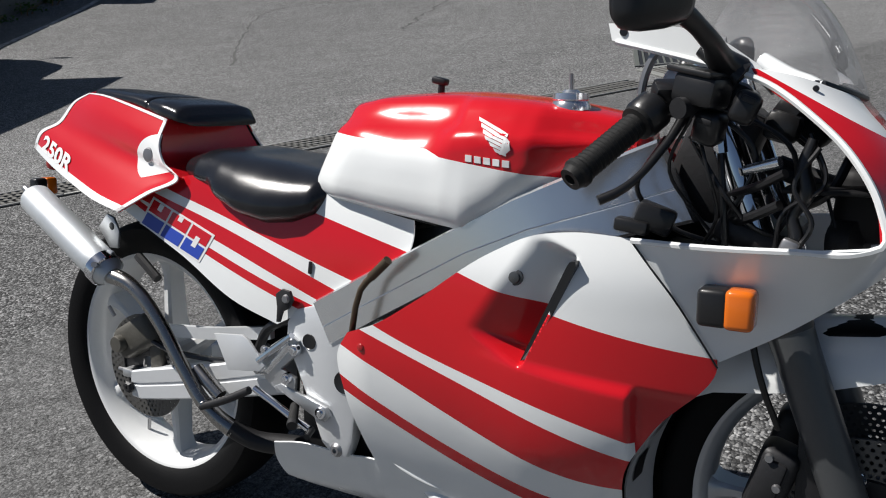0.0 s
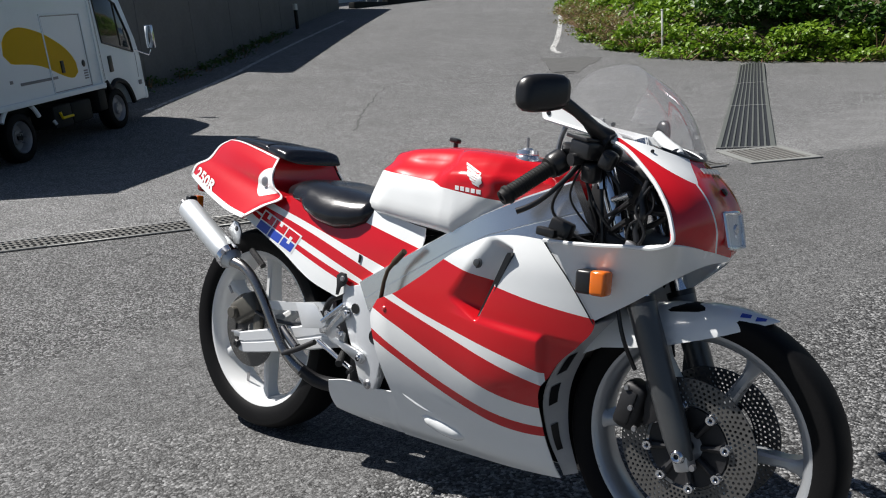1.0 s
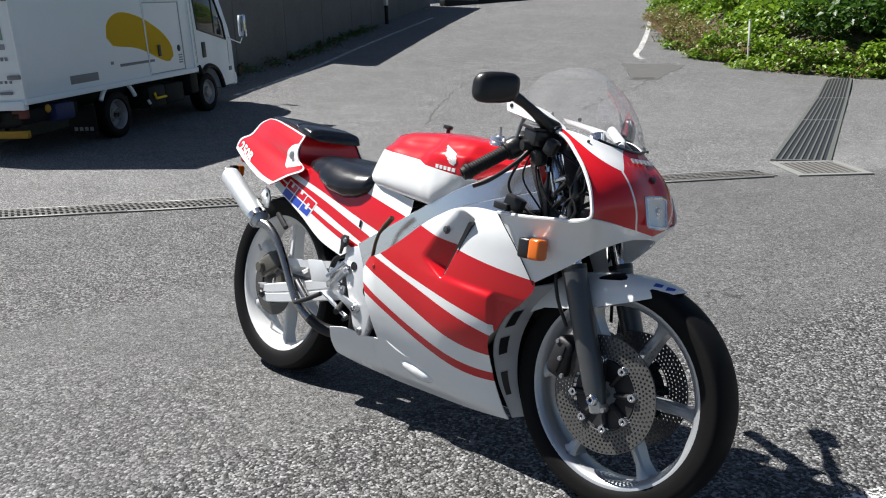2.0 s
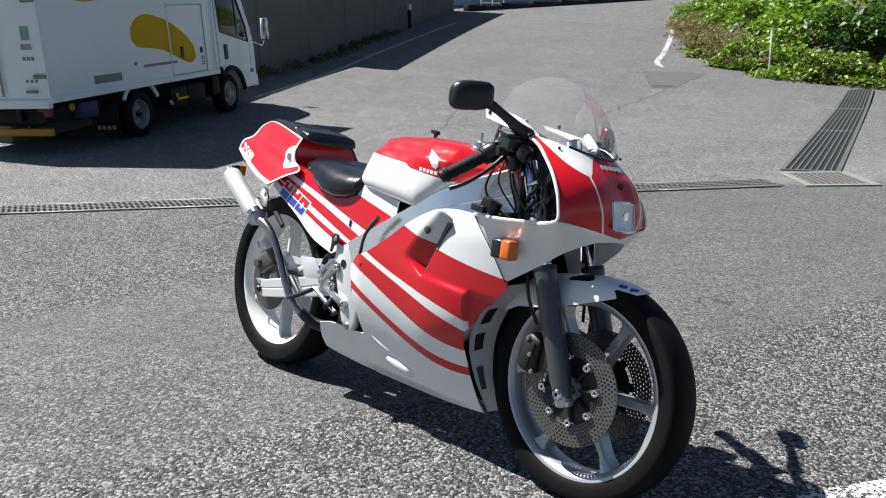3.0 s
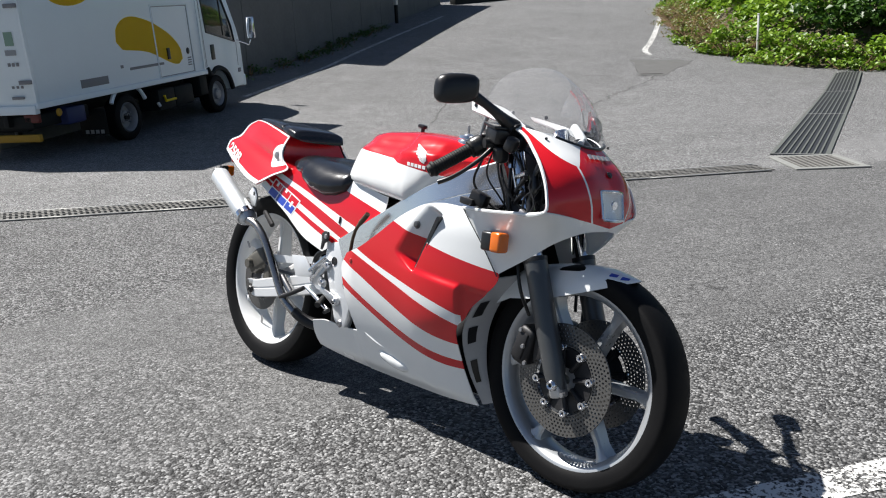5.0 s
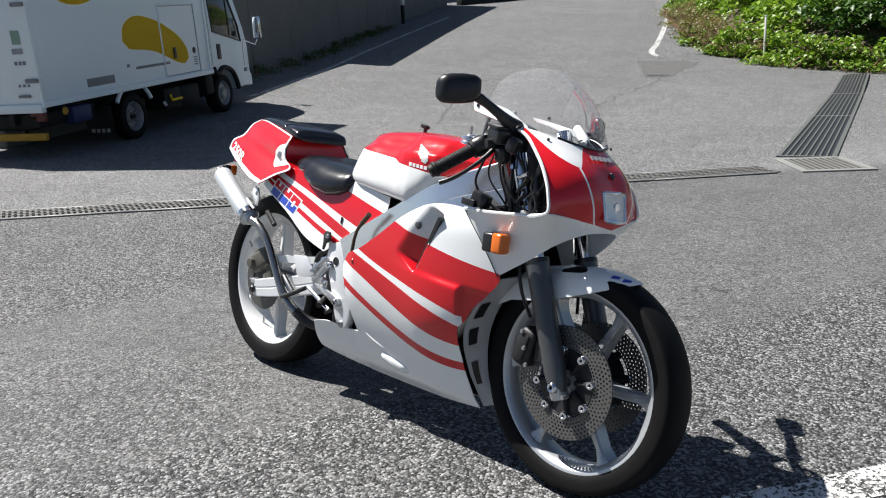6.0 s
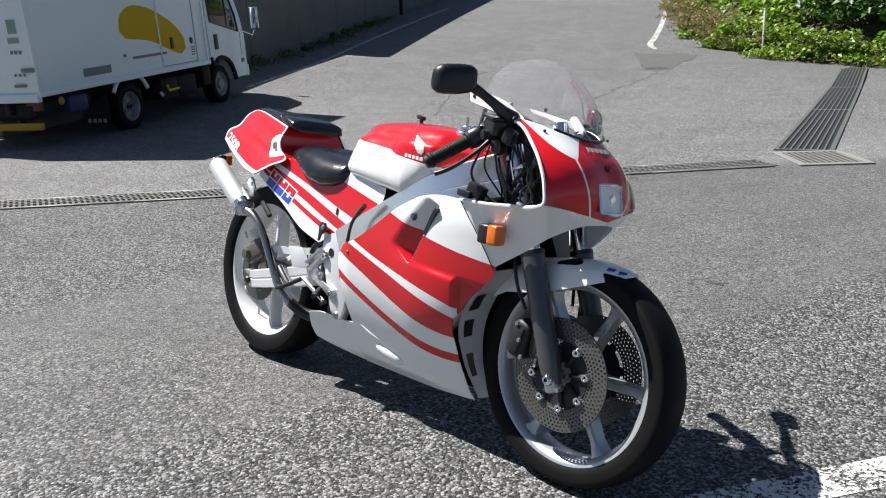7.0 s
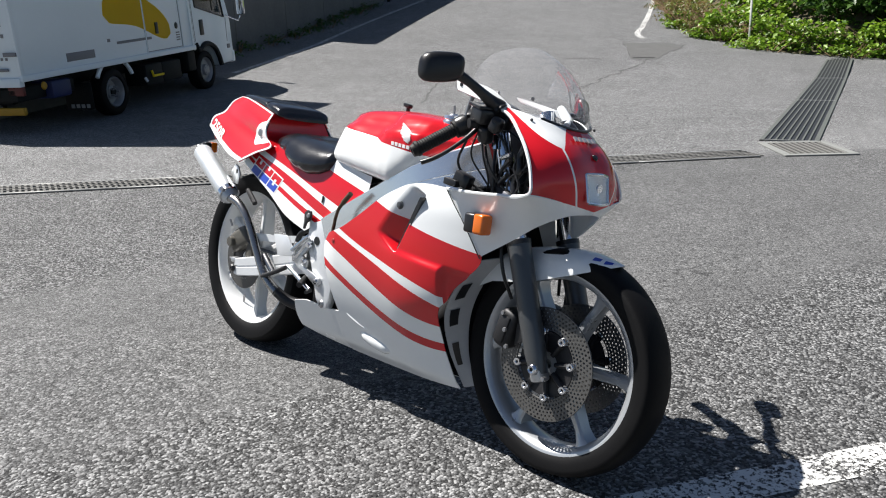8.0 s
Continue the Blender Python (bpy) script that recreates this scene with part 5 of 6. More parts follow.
# ---- frame and running gear ----
def chassis():
    for s in (-1, 1):
        rows = []
        for x, y, z, h, w in ((.53, .150, .478, .080, .034), (.64, .150, .540, .076, .034), (.80, .150, .628, .070, .034), (.90, .148, .672, .084, .034), (1.00, .130, .706, .106, .034), (1.09, .078, .738, .124, .034)):
            up = Vector((-.45, 0, .89)).normalized()
            c = Vector((x, s * (y - .012), z))
            n = Vector((0, s, 0))
            rows.append([c + up * (h / 2) * a + n * (w / 2) * b for a, b in ((.92, 1), (1, .75), (1, -1), (-1, -1), (-1, .75), (-.92, 1), (-.2, 1), (-.17, .9), (-.14, 1))])
        sp = part("frame_spar", loft(rows), "alu", bike, "brushed aluminium frame spar", sharp=25)
        part("rivet", lathe(bmesh.new(), [(0, s * .004), (.006, s * .004), (.008, s * .002), (.009, 0)], (1.000, s * .110, .742), 14), "steel", sp)
        part("weld", tb([(.66, s * .1475, .545), (.672, s * .1475, .565), (.690, s * .1475, .598)], .003, 6), "cast", sp)
        pv = part("pivot_plate", pl([(.470, .495), (.450, .470), (.447, .435), (.475, .372), (.505, .300), (.520, .262), (.548, .240), (.574, .246), (.585, .275), (.604, .386), (.600, .46), (.612, .50), (.56, .52)], s * .122, s * .152, bevel=.006), "satin", bike, "satin aluminium swingarm pivot plate")
        part("hole", lathe(bmesh.new(), [(0, s * .001), (.0125, s * .001), (.0135, s * .002), (.014, 0)], (.500, s * .152, .441), 18), "black", pv)
        part("hole", lathe(bmesh.new(), [(0, s * .001), (.017, s * .001), (.019, s * .002), (.020, 0)], (.572, s * .152, .380), 20), "black", pv)
        part("pivot_bolt", lathe(bmesh.new(), [(.004, s * .006), (.008, s * .006), (.009, s * .003), (.013, 0)], (.553, s * .152, .256), 14), "steel", pv)
        rows = []
        for x, z, h in ((-.005, .268, .056), (.02, .270, .064), (.10, .286, .068), (.25, .318, .070), (.42, .362, .078)):
            rows.append([(x, s * (.128 + dy), z + h / 2 * dz) for dy, dz in ((0, .9), (-.003, 1), (-.030, 1), (-.033, .9), (-.033, -.9), (-.030, -1), (-.003, -1), (0, -.9), (0, -.12), (-.002, -.08), (-.002, .08), (0, .12))])
        sw = part("swingarm", loft(rows), "satin", bike, "brushed aluminium box swingarm", sharp=25)
        part("chain_adjuster", bx((.034, .030, .018), pose(-.016, s * .113, .288), .004), "cast", sw)
        part("adjuster_bolt", tb([(-.060, s * .113, .288), (-.01, s * .113, .288)], [.004, .006], 8), "steel", sw)
        part("axle_nut", lathe(bmesh.new(), [(.004, s * .010), (.009, s * .010), (.013, s * .006), (.013, 0)], (-.008, s * .129, .262), 6), "dark", sw)
    part("cross_brace", bx((.05, .26, .05), pose(.36, 0, .372, 0, -10, 0), .01), "alu", bike)
    part("torque_arm", loft([[(x, -.092 + dy, z + dz) for dy, dz in ((-.006, -.012), (.006, -.012), (.006, .012), (-.006, .012))] for x, z in ((.06, .385), (.20, .398), (.36, .422))]), "satin", bike, sharp=25)
    cal = part("rear_caliper", bx((.120, .045, .070), pose(.002, -.105, .368, 0, -28, 0), .016, 3), "grime", bike, "dirty cast rear brake caliper")
    part("caliper_cap", lathe(bmesh.new(), [(0, -.012), (.016, -.012), (.018, -.008), (.018, .01)], (-.030, -.130, .352), 18), "grime", cal)
    part("bleed_nipple", tb([(-.055, -.12, .405), (-.068, -.122, .425)], .004, 8), "steel", cal)
    part("hanger", bx((.034, .018, .075), pose(.055, -.105, .325), .006), "grime", cal)
    part("shock_absorber", tb([(.38, 0, .30), (.46, 0, .60)], .026, 14), "red", bike)
    part("rear_hugger", loft([[(cx + r * math.cos(a), y, RR + r * math.sin(a)) for y, r in ((-.07, .325), (.07, .325), (.07, .329), (-.07, .329))] for cx, a in ((0, radians(t)) for t in range(28, 100, 6))]), "black", bike)
    part("engine_block", bx((.36, .22, .22), pose(.72, 0, .36, 0, -18, 0), .03), "dark", bike)
    part("gearbox", bx((.20, .22, .18), pose(.53, 0, .30), .03), "dark", bike)
    part("radiator", bx((.035, .30, .24), pose(1.05, 0, .50, 0, 12, 0), .006), "black", bike)
    part("airbox", bx((.30, .20, .10), pose(.76, 0, .615, 0, -14, 0), .02), "black", bike)
    part("instrument_tray", bx((.070, .12, .038), pose(1.238, .02, .812, 0, 38, 0), .012), "liner", bike, "black instrument tray behind the screen")
    # side stand on the far side
    st = part("side_stand", tb([(.56, .12, .21), (.50, .24, .055)], .011, 10), "dark", bike, "dark side stand")
    part("stand_foot", bx((.06, .035, .008), pose(.49, .245, .058, -12, 0, 0), .003), "dark", st)
    # subframe rail and its fixing
    for s in (-1, 1):
        part("seat_rail", tb([(.60, s * .11, .60), (.30, s * .105, .56), (.05, s * .10, .62), (-.10, s * .08, .68)], .011, 10, smooth=16), "dark", bike)
        part("rail_strut", tb([(.47, s * .115, .48), (.20, s * .105, .575)], .010, 10), "dark", bike)
    part("rail_end", tb([(.045, -.13, .545), (.105, -.135, .505)], .009, 8), "dark", bike)


chassis()


def exhaust():
    a, b = Vector((-.216, -.176, .655)), Vector((.040, -.188, .512))
    d = (b - a).normalized()
    s = part("silencer", tb([a, a + d * .004, a + d * .012, b - d * .06, b - d * .02, b], [.020, .028, .0325, .0335, .0325, .020], 32), "silver", bike, "dull silver expansion chamber silencer")
    part("tail_pipe", tb([a - d * .028, a + d * .01], .0085, 12), "steel", s)
    part("strap", lathe(bmesh.new(), [(.0325, -.012), (.0360, -.010), (.0360, .010), (.0325, .012)], tuple(b - d * .030), 32, tuple(d)), "chrome", s)
    part("strap_bolt", tb([tuple(b - d * .03 + Vector((.02, -.031, .012))), tuple(b - d * .03 + Vector((.028, -.042, .016)))], .006, 8), "steel", s)
    part("hanger_bracket", pl([(-.040, .600), (-.012, .628), (.008, .622), (.022, .596), (.014, .560), (-.010, .560)], -.154, -.148), "cast", s, "pale aluminium hanger bracket")
    part("bracket_hole", lathe(bmesh.new(), [(0, -.001), (.006, -.001), (.008, 0)], (.002, -.154, .604), 12), "black", s)
    part("link_pipe", tb([b - d * .006, (.086, -.186, .502), (.118, -.183, .478), (.150, -.178, .438), (.208, -.172, .348), (.256, -.167, .284), (.284, -.156, .255), (.306, -.146, .238)], [.017, .0135, .013, .013, .013, .0135, .015, .017], 18, smooth=54), "pipe", s, "dark polished link pipe")
    part("weld_ring", lathe(bmesh.new(), [(.0125, -.004), (.0150, -.002), (.0150, .002), (.0125, .004)], (.252, -.168, .289), 20, (.5, .05, -.85)), "pipe", s)
    part("chamber", tb([(.300, -.149, .243), (.335, -.130, .220), (.40, -.098, .210), (.56, -.055, .205), (.75, -.03, .22), (.95, -.02, .30), (1.02, -.02, .40)], [.017, .021, .028, .040, .045, .034, .022], 20, smooth=34), "dark", bike, "dark expansion chamber under the engine")
    part("stay", tb([(.255, -.176, .284), (.31, -.174, .306), (.368, -.166, .334)], .0075, 10, smooth=10), "dark", s)
    part("stub_pipe", tb([(.218, -.150, .345), (.252, -.152, .322), (.280, -.152, .302)], .013, 14, smooth=8), "pipe", s)


exhaust()


def foot_controls():
    pl_ = lambda n, poly, y, m, th=.006: part(n, pl(poly, y - th, y, bevel=.0015), m, bike)
    pl_("heel_plate", [(.291, .430), (.359, .437), (.375, .430), (.412, .388), (.400, .376), (.372, .372), (.322, .366)], -.165, "satin")
    pl_("peg_hanger", [(.395, .402), (.420, .425), (.462, .452), (.480, .440), (.470, .410), (.440, .385), (.470, .372), (.468, .350), (.430, .340), (.402, .360)], -.150, "cast", .010)
    pl_("pedal_link", [(.424, .350), (.440, .358), (.540, .332), (.548, .318), (.536, .306), (.520, .308)], -.154, "cast", .008)
    for x, z in ((.475, .425), (.455, .370), (.530, .322), (.41, .415)):
        part("bolt", lathe(bmesh.new(), [(0, -.008), (.005, -.008), (.006, -.004), (.010, -.004), (.011, 0), (.011, .006)], (x, -.163, z), 12), "chrome", bike)
    peg = part("foot_peg", tb([(.468, -.158, .322), (.496, -.198, .306)], [.008, .009], 12), "rubber", bike)
    part("peg_ring", tb([(.493, -.194, .308), (.498, -.201, .305)], .0095, 12), "dark", peg)
    lever = part("brake_pedal", tb([(.382, -.166, .340), (.43, -.168, .322), (.48, -.170, .302), (.512, -.172, .292)], .0065, 10, smooth=12), "chrome", bike, "aluminium rear brake pedal")
    part("toe_piece", tb([(.512, -.166, .290), (.520, -.190, .286)], .006, 10), "dark", lever)
    part("rod", tb([(.395, -.168, .395), (.475, -.168, .452)], .006, 8), "chrome", bike)
    part("master_cylinder", tb([(.405, -.152, .375), (.462, -.152, .432)], .011, 12), "alu", bike)
    part("hose", tb([(.36, -.13, .40), (.40, -.14, .45), (.45, -.13, .47), (.50, -.12, .48)], .009, 8, smooth=16), "black", bike)
    part("brake_hose", tb([(.0, -.115, .39), (.08, -.118, .36), (.20, -.112, .352), (.33, -.12, .37)], .006, 8, smooth=16), "black", bike)
    h = part("helmet_hook", pl([(.438, .520), (.452, .530), (.470, .528), (.476, .512), (.466, .497), (.452, .490), (.444, .470), (.437, .470), (.440, .496)], -.165, -.158), "dark", bike, "dark hook plate with a bolt")
    part("bolt", lathe(bmesh.new(), [(0, -.004), (.006, -.004), (.008, 0)], (.462, -.165, .514), 12), "steel", h)
    k = part("kick_lever", tb([(.608, -.160, .450), (.616, -.185, .480), (.629, -.190, .528), (.640, -.191, .556), (.652, -.192, .570), (.672, -.194, .588), (.694, -.196, .607)], [.007, .0055, .005, .005, .0055, .006, .006], 10), "brown", bike, "worn kick start lever")
    part("pedal_rubber", tb([(.662, -.193, .579), (.696, -.196, .609)], .0075, 10), "brown", k)


foot_controls()


def bars():
    a, b = Vector((1.020, -.263, .757)), Vector((1.068, -.182, .818))
    d = (b - a).normalized()
    far = b + d * .10
    h = part("handlebar", tb([a, far], .011, 12), "dark", bike, "clip-on handlebar")
    part("grip", tb([a - d * .004, a, a + d * .006, a + d * .010, b - d * .006, b - d * .004, b + d * .004], [.016, .020, .020, .0165, .0165, .023, .023], 20), "rubber", h, "black rubber grip")
    bm = bmesh.new()
    for k in range(14):
        c = a + d * (.014 + k * .0066)
        lathe(bm, [(.0160, -.0016), (.0176, 0), (.0160, .0016)], tuple(c), 20, tuple(d))
    part("grip_ribs", bm, "rubber", h)
    part("bar_end", lathe(bmesh.new(), [(0, -.003), (.006, -.003), (.008, -.012), (.015, -.012), (.017, -.004), (.017, .004)], tuple(a), 18, tuple(d)), "rubber", h)
    part("throttle_housing", tb([b, b + d * .006, b + d * .030, b + d * .036], [.022, .026, .026, .020], 18), "black", h)
    part("switch_box", bx((.040, .034, .044), Matrix.Translation(b + d * .055) @ pose(0, 0, 0, 30, 0, 30), .008), "black", h)
    lever = part("brake_lever", tb([tuple(b + d * .060 + Vector((.030, 0, -.006))), tuple(b + Vector((.036, -.012, -.030))), tuple(a + Vector((.046, .004, -.022))), tuple(a + Vector((.030, -.006, -.030)))], [.008, .0055, .005, .0065], 10, smooth=20), "black", h, "black front brake lever")
    mc = part("reservoir", bx((.060, .046, .038), pose(1.140, -.166, .857, 0, 12, -20), .008), "black", h, "black brake fluid reservoir")
    part("lid", bx((.064, .050, .008), pose(1.136, -.166, .879, 0, 12, -20), .003), "black", mc)
    part("master_cylinder", tb([(1.118, -.19, .835), (1.150, -.12, .845)], .013, 12), "dark", h)
    copy_left(h)
    # instruments, stay and wiring behind the nose
    part("screen_stay", tb([(1.118, -.10, .862), (1.058, -.135, .83), (1.060, -.138, .875), (1.075, -.140, .905), (1.16, -.142, .915)], .0055, 8, smooth=24), "steel", bike)
    part("meter_bracket", tb([(1.16, .11, .905), (1.20, .085, .880), (1.235, .05, .868), (1.26, .01, .858)], [.012, .014, .012, .008], 10, smooth=12), "white", bike, "white instrument bracket")
    g = part("tachometer", lathe(bmesh.new(), [(0, -.012), (.030, -.012), (.034, -.006), (.034, .016), (.028, .026), (0, .028)], (1.235, .035, .842), 28, (.8, 0, -.6)), "black", bike, "round black tachometer")
    part("speedometer", lathe(bmesh.new(), [(0, -.012), (.028, -.012), (.032, -.006), (.032, .016), (0, .026)], (1.225, -.045, .838), 28, (.8, 0, -.6)), "black", bike, "round black speedometer")
    runs = [[(1.14, -.14, .84), (1.20, -.13, .78), (1.17, -.12, .70), (1.12, -.10, .64)], [(1.13, -.16, .83), (1.10, -.15, .76), (1.13, -.12, .70), (1.18, -.10, .64)], [(1.15, -.10, .84), (1.24, -.10, .78), (1.24, -.09, .71), (1.20, -.08, .64)],
            [(1.16, -.05, .84), (1.26, -.06, .78), (1.28, -.07, .72), (1.30, -.08, .66)], [(1.10, -.17, .80), (1.06, -.15, .73), (1.10, -.12, .68), (1.16, -.11, .66)], [(1.13, -.15, .82), (1.15, -.16, .76), (1.16, -.14, .70), (1.14, -.12, .66)], [(1.12, -.13, .80), (1.17, -.15, .73), (1.20, -.13, .69), (1.26, -.11, .67)]]
    for k, r in enumerate(runs):
        part("cable", tb(r, .0024 if k % 2 else .0034, 8, smooth=18), "black", bike)
    part("brake_pipe", tb([(1.155, -.125, .80), (1.165, -.130, .72), (1.17, -.128, .66)], .0045, 8, smooth=10), "black", bike)
    part("pipe_fitting", tb([(1.152, -.126, .815), (1.157, -.125, .78)], .009, 8), "chrome", bike)
    for name, size, m in (("throttle_box", (.036, .034, .042), pose(1.150, -.160, .812, 10, 14, -12)), ("brake_switch", (.032, .028, .040), pose(1.192, -.172, .836, 0, 24, 8)),
                          ("ignition_switch", (.05, .05, .03), pose(1.10, -.03, .882, 0, 20, 0))):
        b_ = part(name, bx(size, m, .010, 3), "black", bike)
        part("clip", bx((size[0] * .5, size[1] * 1.08, .008), m @ pose(0, 0, size[2] * .25), .002), "dark", b_)
    # stay and wires added in the sun's way to the front fender
    st = part("sun_block_stay", tb([(1.243, -.150, .652), (1.256, -.152, .682), (1.250, -.150, .706), (1.264, -.150, .738), (1.258, -.148, .766), (1.266, -.146, .800)], [.007, .009, .007, .010, .008, .006], 10, smooth=30), "black", bike, "added black stay with wiring that shades the fender")
    part("wire", tb([(1.246, -.158, .656), (1.272, -.158, .700), (1.250, -.156, .744), (1.274, -.150, .790)], .0032, 8, smooth=24), "black", st)
    part("wire", tb([(1.232, -.150, .668), (1.240, -.158, .712), (1.282, -.150, .748), (1.262, -.140, .806)], .0026, 8, smooth=24), "black", st)
    part("stay_arm", tb([(1.165, -.10, .690), (1.195, -.135, .700), (1.236, -.160, .722)], .0065, 8, smooth=10), "black", st)
    part("stay_arm", tb([(1.160, -.10, .725), (1.200, -.135, .738), (1.240, -.160, .760)], .0060, 8, smooth=10), "black", st)
    part("connector", bx((.020, .014, .024), pose(1.250, -.172, .672, 0, 20, 0), .004), "steel", st)
    part("grey_fitting", tb([(1.190, -.138, .760), (1.232, -.150, .772)], [.006, .0075], 12), "alu", bike)
    part("headstock", bx((.10, .07, .17), pose(1.125, 0, .765, 0, 20, 0), .02), "dark", bike)
    part("connector_box", bx((.045, .030, .04), pose(1.165, -.115, .850, 0, 20, 0), .010), "black", bike)
    part("junction_box", bx((.045, .04, .04), pose(1.220, -.065, .812, 0, 15, 0), .012), "black", bike)
    part("relay", bx((.05, .03, .035), pose(1.085, -.150, .695, 0, 20, 10), .006), "black", bike)
    part("connector", bx((.045, .022, .018), pose(1.060, -.165, .685, 0, 8, 0), .004), "black", bike)
    for y in (-.05, .06):
        part("bracket_and_sun_block", tb([(1.20, y, .76), (1.30, y * .9, .73), (1.36, y * .8, .74)], .010, 8, smooth=8), "dark", bike)
    part("loom", tb([(1.22, -.08, .70), (1.28, -.09, .73), (1.31, -.08, .79), (1.33, -.05, .80)], .006, 8, smooth=14), "black", bike)
    part("horn", lathe(bmesh.new(), [(0, -.01), (.030, -.01), (.034, 0), (.030, .02), (0, .025)], (1.30, -.055, .665), 20, (1, -.4, .1)), "dark", bike)


def copy_left(h):
    """The same clip-on on the far side."""
    ob = new("handlebar", h.data.copy())
    ob.parent = bike
    tagged(ob, "clip-on handlebar")
    ob.data.transform(Matrix.Scale(-1, 4, (0, 1, 0)))
    ob.data.flip_normals()
    for c in h.children:
        if c.name.startswith(("grip", "lever", "brake_lever", "bar_end", "switch", "throttle")):
            o = new(c.name.split(".")[0], c.data.copy())
            o.data.transform(Matrix.Scale(-1, 4, (0, 1, 0)))
            o.data.flip_normals()
            o.parent = ob
    return ob


bars()


def mirror(s):
    """Mirror on a stalk; s: 1 on the right side."""
    back_, drop_ = (0, 0) if s == 1 else (-.030, -.037)
    w_ = lambda p: min(max((-p[1] - .15) / .10, 0), 1)
    q = lambda p: Vector((p[0] + back_ * w_(p), p[1] * s, p[2] + drop_ * w_(p)))
    foot = part("mirror_stalk", tb([q((1.176, -.142, .880)), q((1.162, -.162, .890)), q((1.155, -.205, .912)), q((1.142, -.240, .932)), q((1.134, -.258, .941))], [.018, .016, .012, .011, .013], 14, smooth=20), "black", bike, "black mirror stalk")
    part("stalk_base", tb([q((1.130, -.152, .905)), q((1.181, -.147, .871))], [.006, .020], 14), "black", foot)
    rows = []
    c, ex = q((1.116, -.302, .953)), Vector((.021, .044 * s, .006))
    up, back = Vector((.0, 0, .0355)), Vector((-.020, 0, 0))
    for k, (t, f) in enumerate(((-1.0, .35), (-.94, .72), (-.75, .93), (-.4, 1.0), (.2, 1.0), (.7, .93), (.93, .75), (1.0, .4))):
        rows.append([c + ex * t + (up * math.copysign(abs(math.sin(a)) ** .7, math.sin(a)) + back * math.copysign(abs(math.cos(a)) ** .8, math.cos(a))) * f for a in np.linspace(0, 2 * math.pi, 24, endpoint=False)])
    part("mirror_shell", loft(rows), "black", foot, "glossy black mirror housing", sharp=70)


mirror(1)
mirror(-1)


# ---- box truck ----
def truck():
    yaw, pitch = math.atan2(.83, -.557), 3.2
    m = Matrix.Translation((-8.38, 2.95, .040)) @ Matrix.Rotation(yaw, 4, "Z") @ Matrix.Rotation(radians(-pitch), 4, "Y")
    t = thing("box_truck", "white refrigerated box truck with yellow bean shapes parked in shade", "truck", m)
    W = 1.75
    body = part("cargo_box", bx((3.95, W + .06, 3.06), pose(.35, W / 2, 2.22), .02), "tkwhite", t, "white insulated cargo box")
    part("sill_rail", bx((3.97, .05, .07), pose(.35, -.035, .70), .008), "tkwhite", body)
    part("corner_post", bx((.06, .03, 3.04), pose(-1.60, -.032, 2.22), .006), "tkwhite", body)
    part("corner_post", bx((.06, .03, 3.04), pose(2.29, -.032, 2.22), .006), "tkwhite", body)
    for x in (1.02, 1.98):
        part("door_joint", bx((.012, .006, .97), pose(x, -.031, 1.235)), "tkline", body)
        part("door_frame", bx((.022, .014, 1.01), pose(x - .020 if x < 1.5 else x + .020, -.034, 1.235), .004), "tkwhite", body)
    for z in (.75, 1.72):
        part("door_joint", bx((.96, .006, .012), pose(1.50, -.031, z)), "tkline", body)
    part("door_frame", bx((1.02, .014, .022), pose(1.50, -.034, 1.742), .004), "tkwhite", body)
    part("door_latch", bx((.07, .02, .16), pose(1.30, -.038, 1.06), .006), "black", body, "black latch")
    part("round_handle", lathe(bmesh.new(), [(0, -.01), (.03, -.01), (.05, 0)], (1.86, -.032, 1.06), 16), "black", body)
    for k in range(4):
        part("text_bar", bx((.10, .004, .018), pose(1.88, -.032, .96 - .035 * k)), "tkgrey", body)
    part("trim_slot", bx((.85, .008, .035), pose(.72, -.032, .935), .002), "tkgrey", body)
    part("vent_panel", bx((.56, .008, .10), pose(-.50, -.032, .85), .002), "tkgrey", body)
    part("tiny_mark", bx((.06, .004, .04), pose(.12, -.032, .98)), "tkgrey", body)
    # yellow bean shapes
    def bean(pts, w):
        bm = bmesh.new()
        c = curve([(x, 0, z) for x, z in pts], 24)
        lo, hi = [], []
        for k, p in enumerate(c):
            d = (c[min(k + 1, 23)] - c[max(k - 1, 0)]).normalized()
            n = Vector((-d.z, 0, d.x))
            r = w * min(1.0, math.sqrt(max(0.0, 1 - (abs(k - 11.5) / 11.5 * 1.0) ** 4)) + .02) * (1.12 - .20 * k / 23)
            lo.append(p - n * r)
            hi.append(p + n * r)
        rows = [[(a.x, -.0315, a.z), (b.x, -.0315, b.z)] for a, b in zip(lo, hi)]
        grid_faces(bm, rows)
        bmesh.ops.solidify(bm, geom=list(bm.faces), thickness=.002)
        part("bean_decal", bm, "tkyellow", body, "yellow bean-shaped decal")
    bean([(.08, 1.30), (.35, 1.38), (.80, 1.34), (1.25, 1.18), (1.68, .96)], .212)
    bean([(-1.22, 2.14), (-.90, 1.97), (-.52, 1.97), (-.22, 2.10)], .17)
    # rear face
    r = -1.64
    part("rear_joint", bx((.008, .012, 1.6), pose(r + .010, .93, 1.55)), "tkline", body)
    for y in (-.01, 1.80):
        for z in (.97, 1.80, 2.5):
            part("hinge", bx((.03, .16, .045), pose(r, y + (.05 if y < 1 else -.05), z), .006), "tkgrey", body)
    for y in (.55, 1.25):
        part("lock_rod", tb([(r - .02, y, .75), (r - .02, y, 2.38)], .014, 8), "galv", body)
    part("sticker", bx((.004, .11, .15), pose(r + .008, .15, 1.45)), "tkgreen", body)
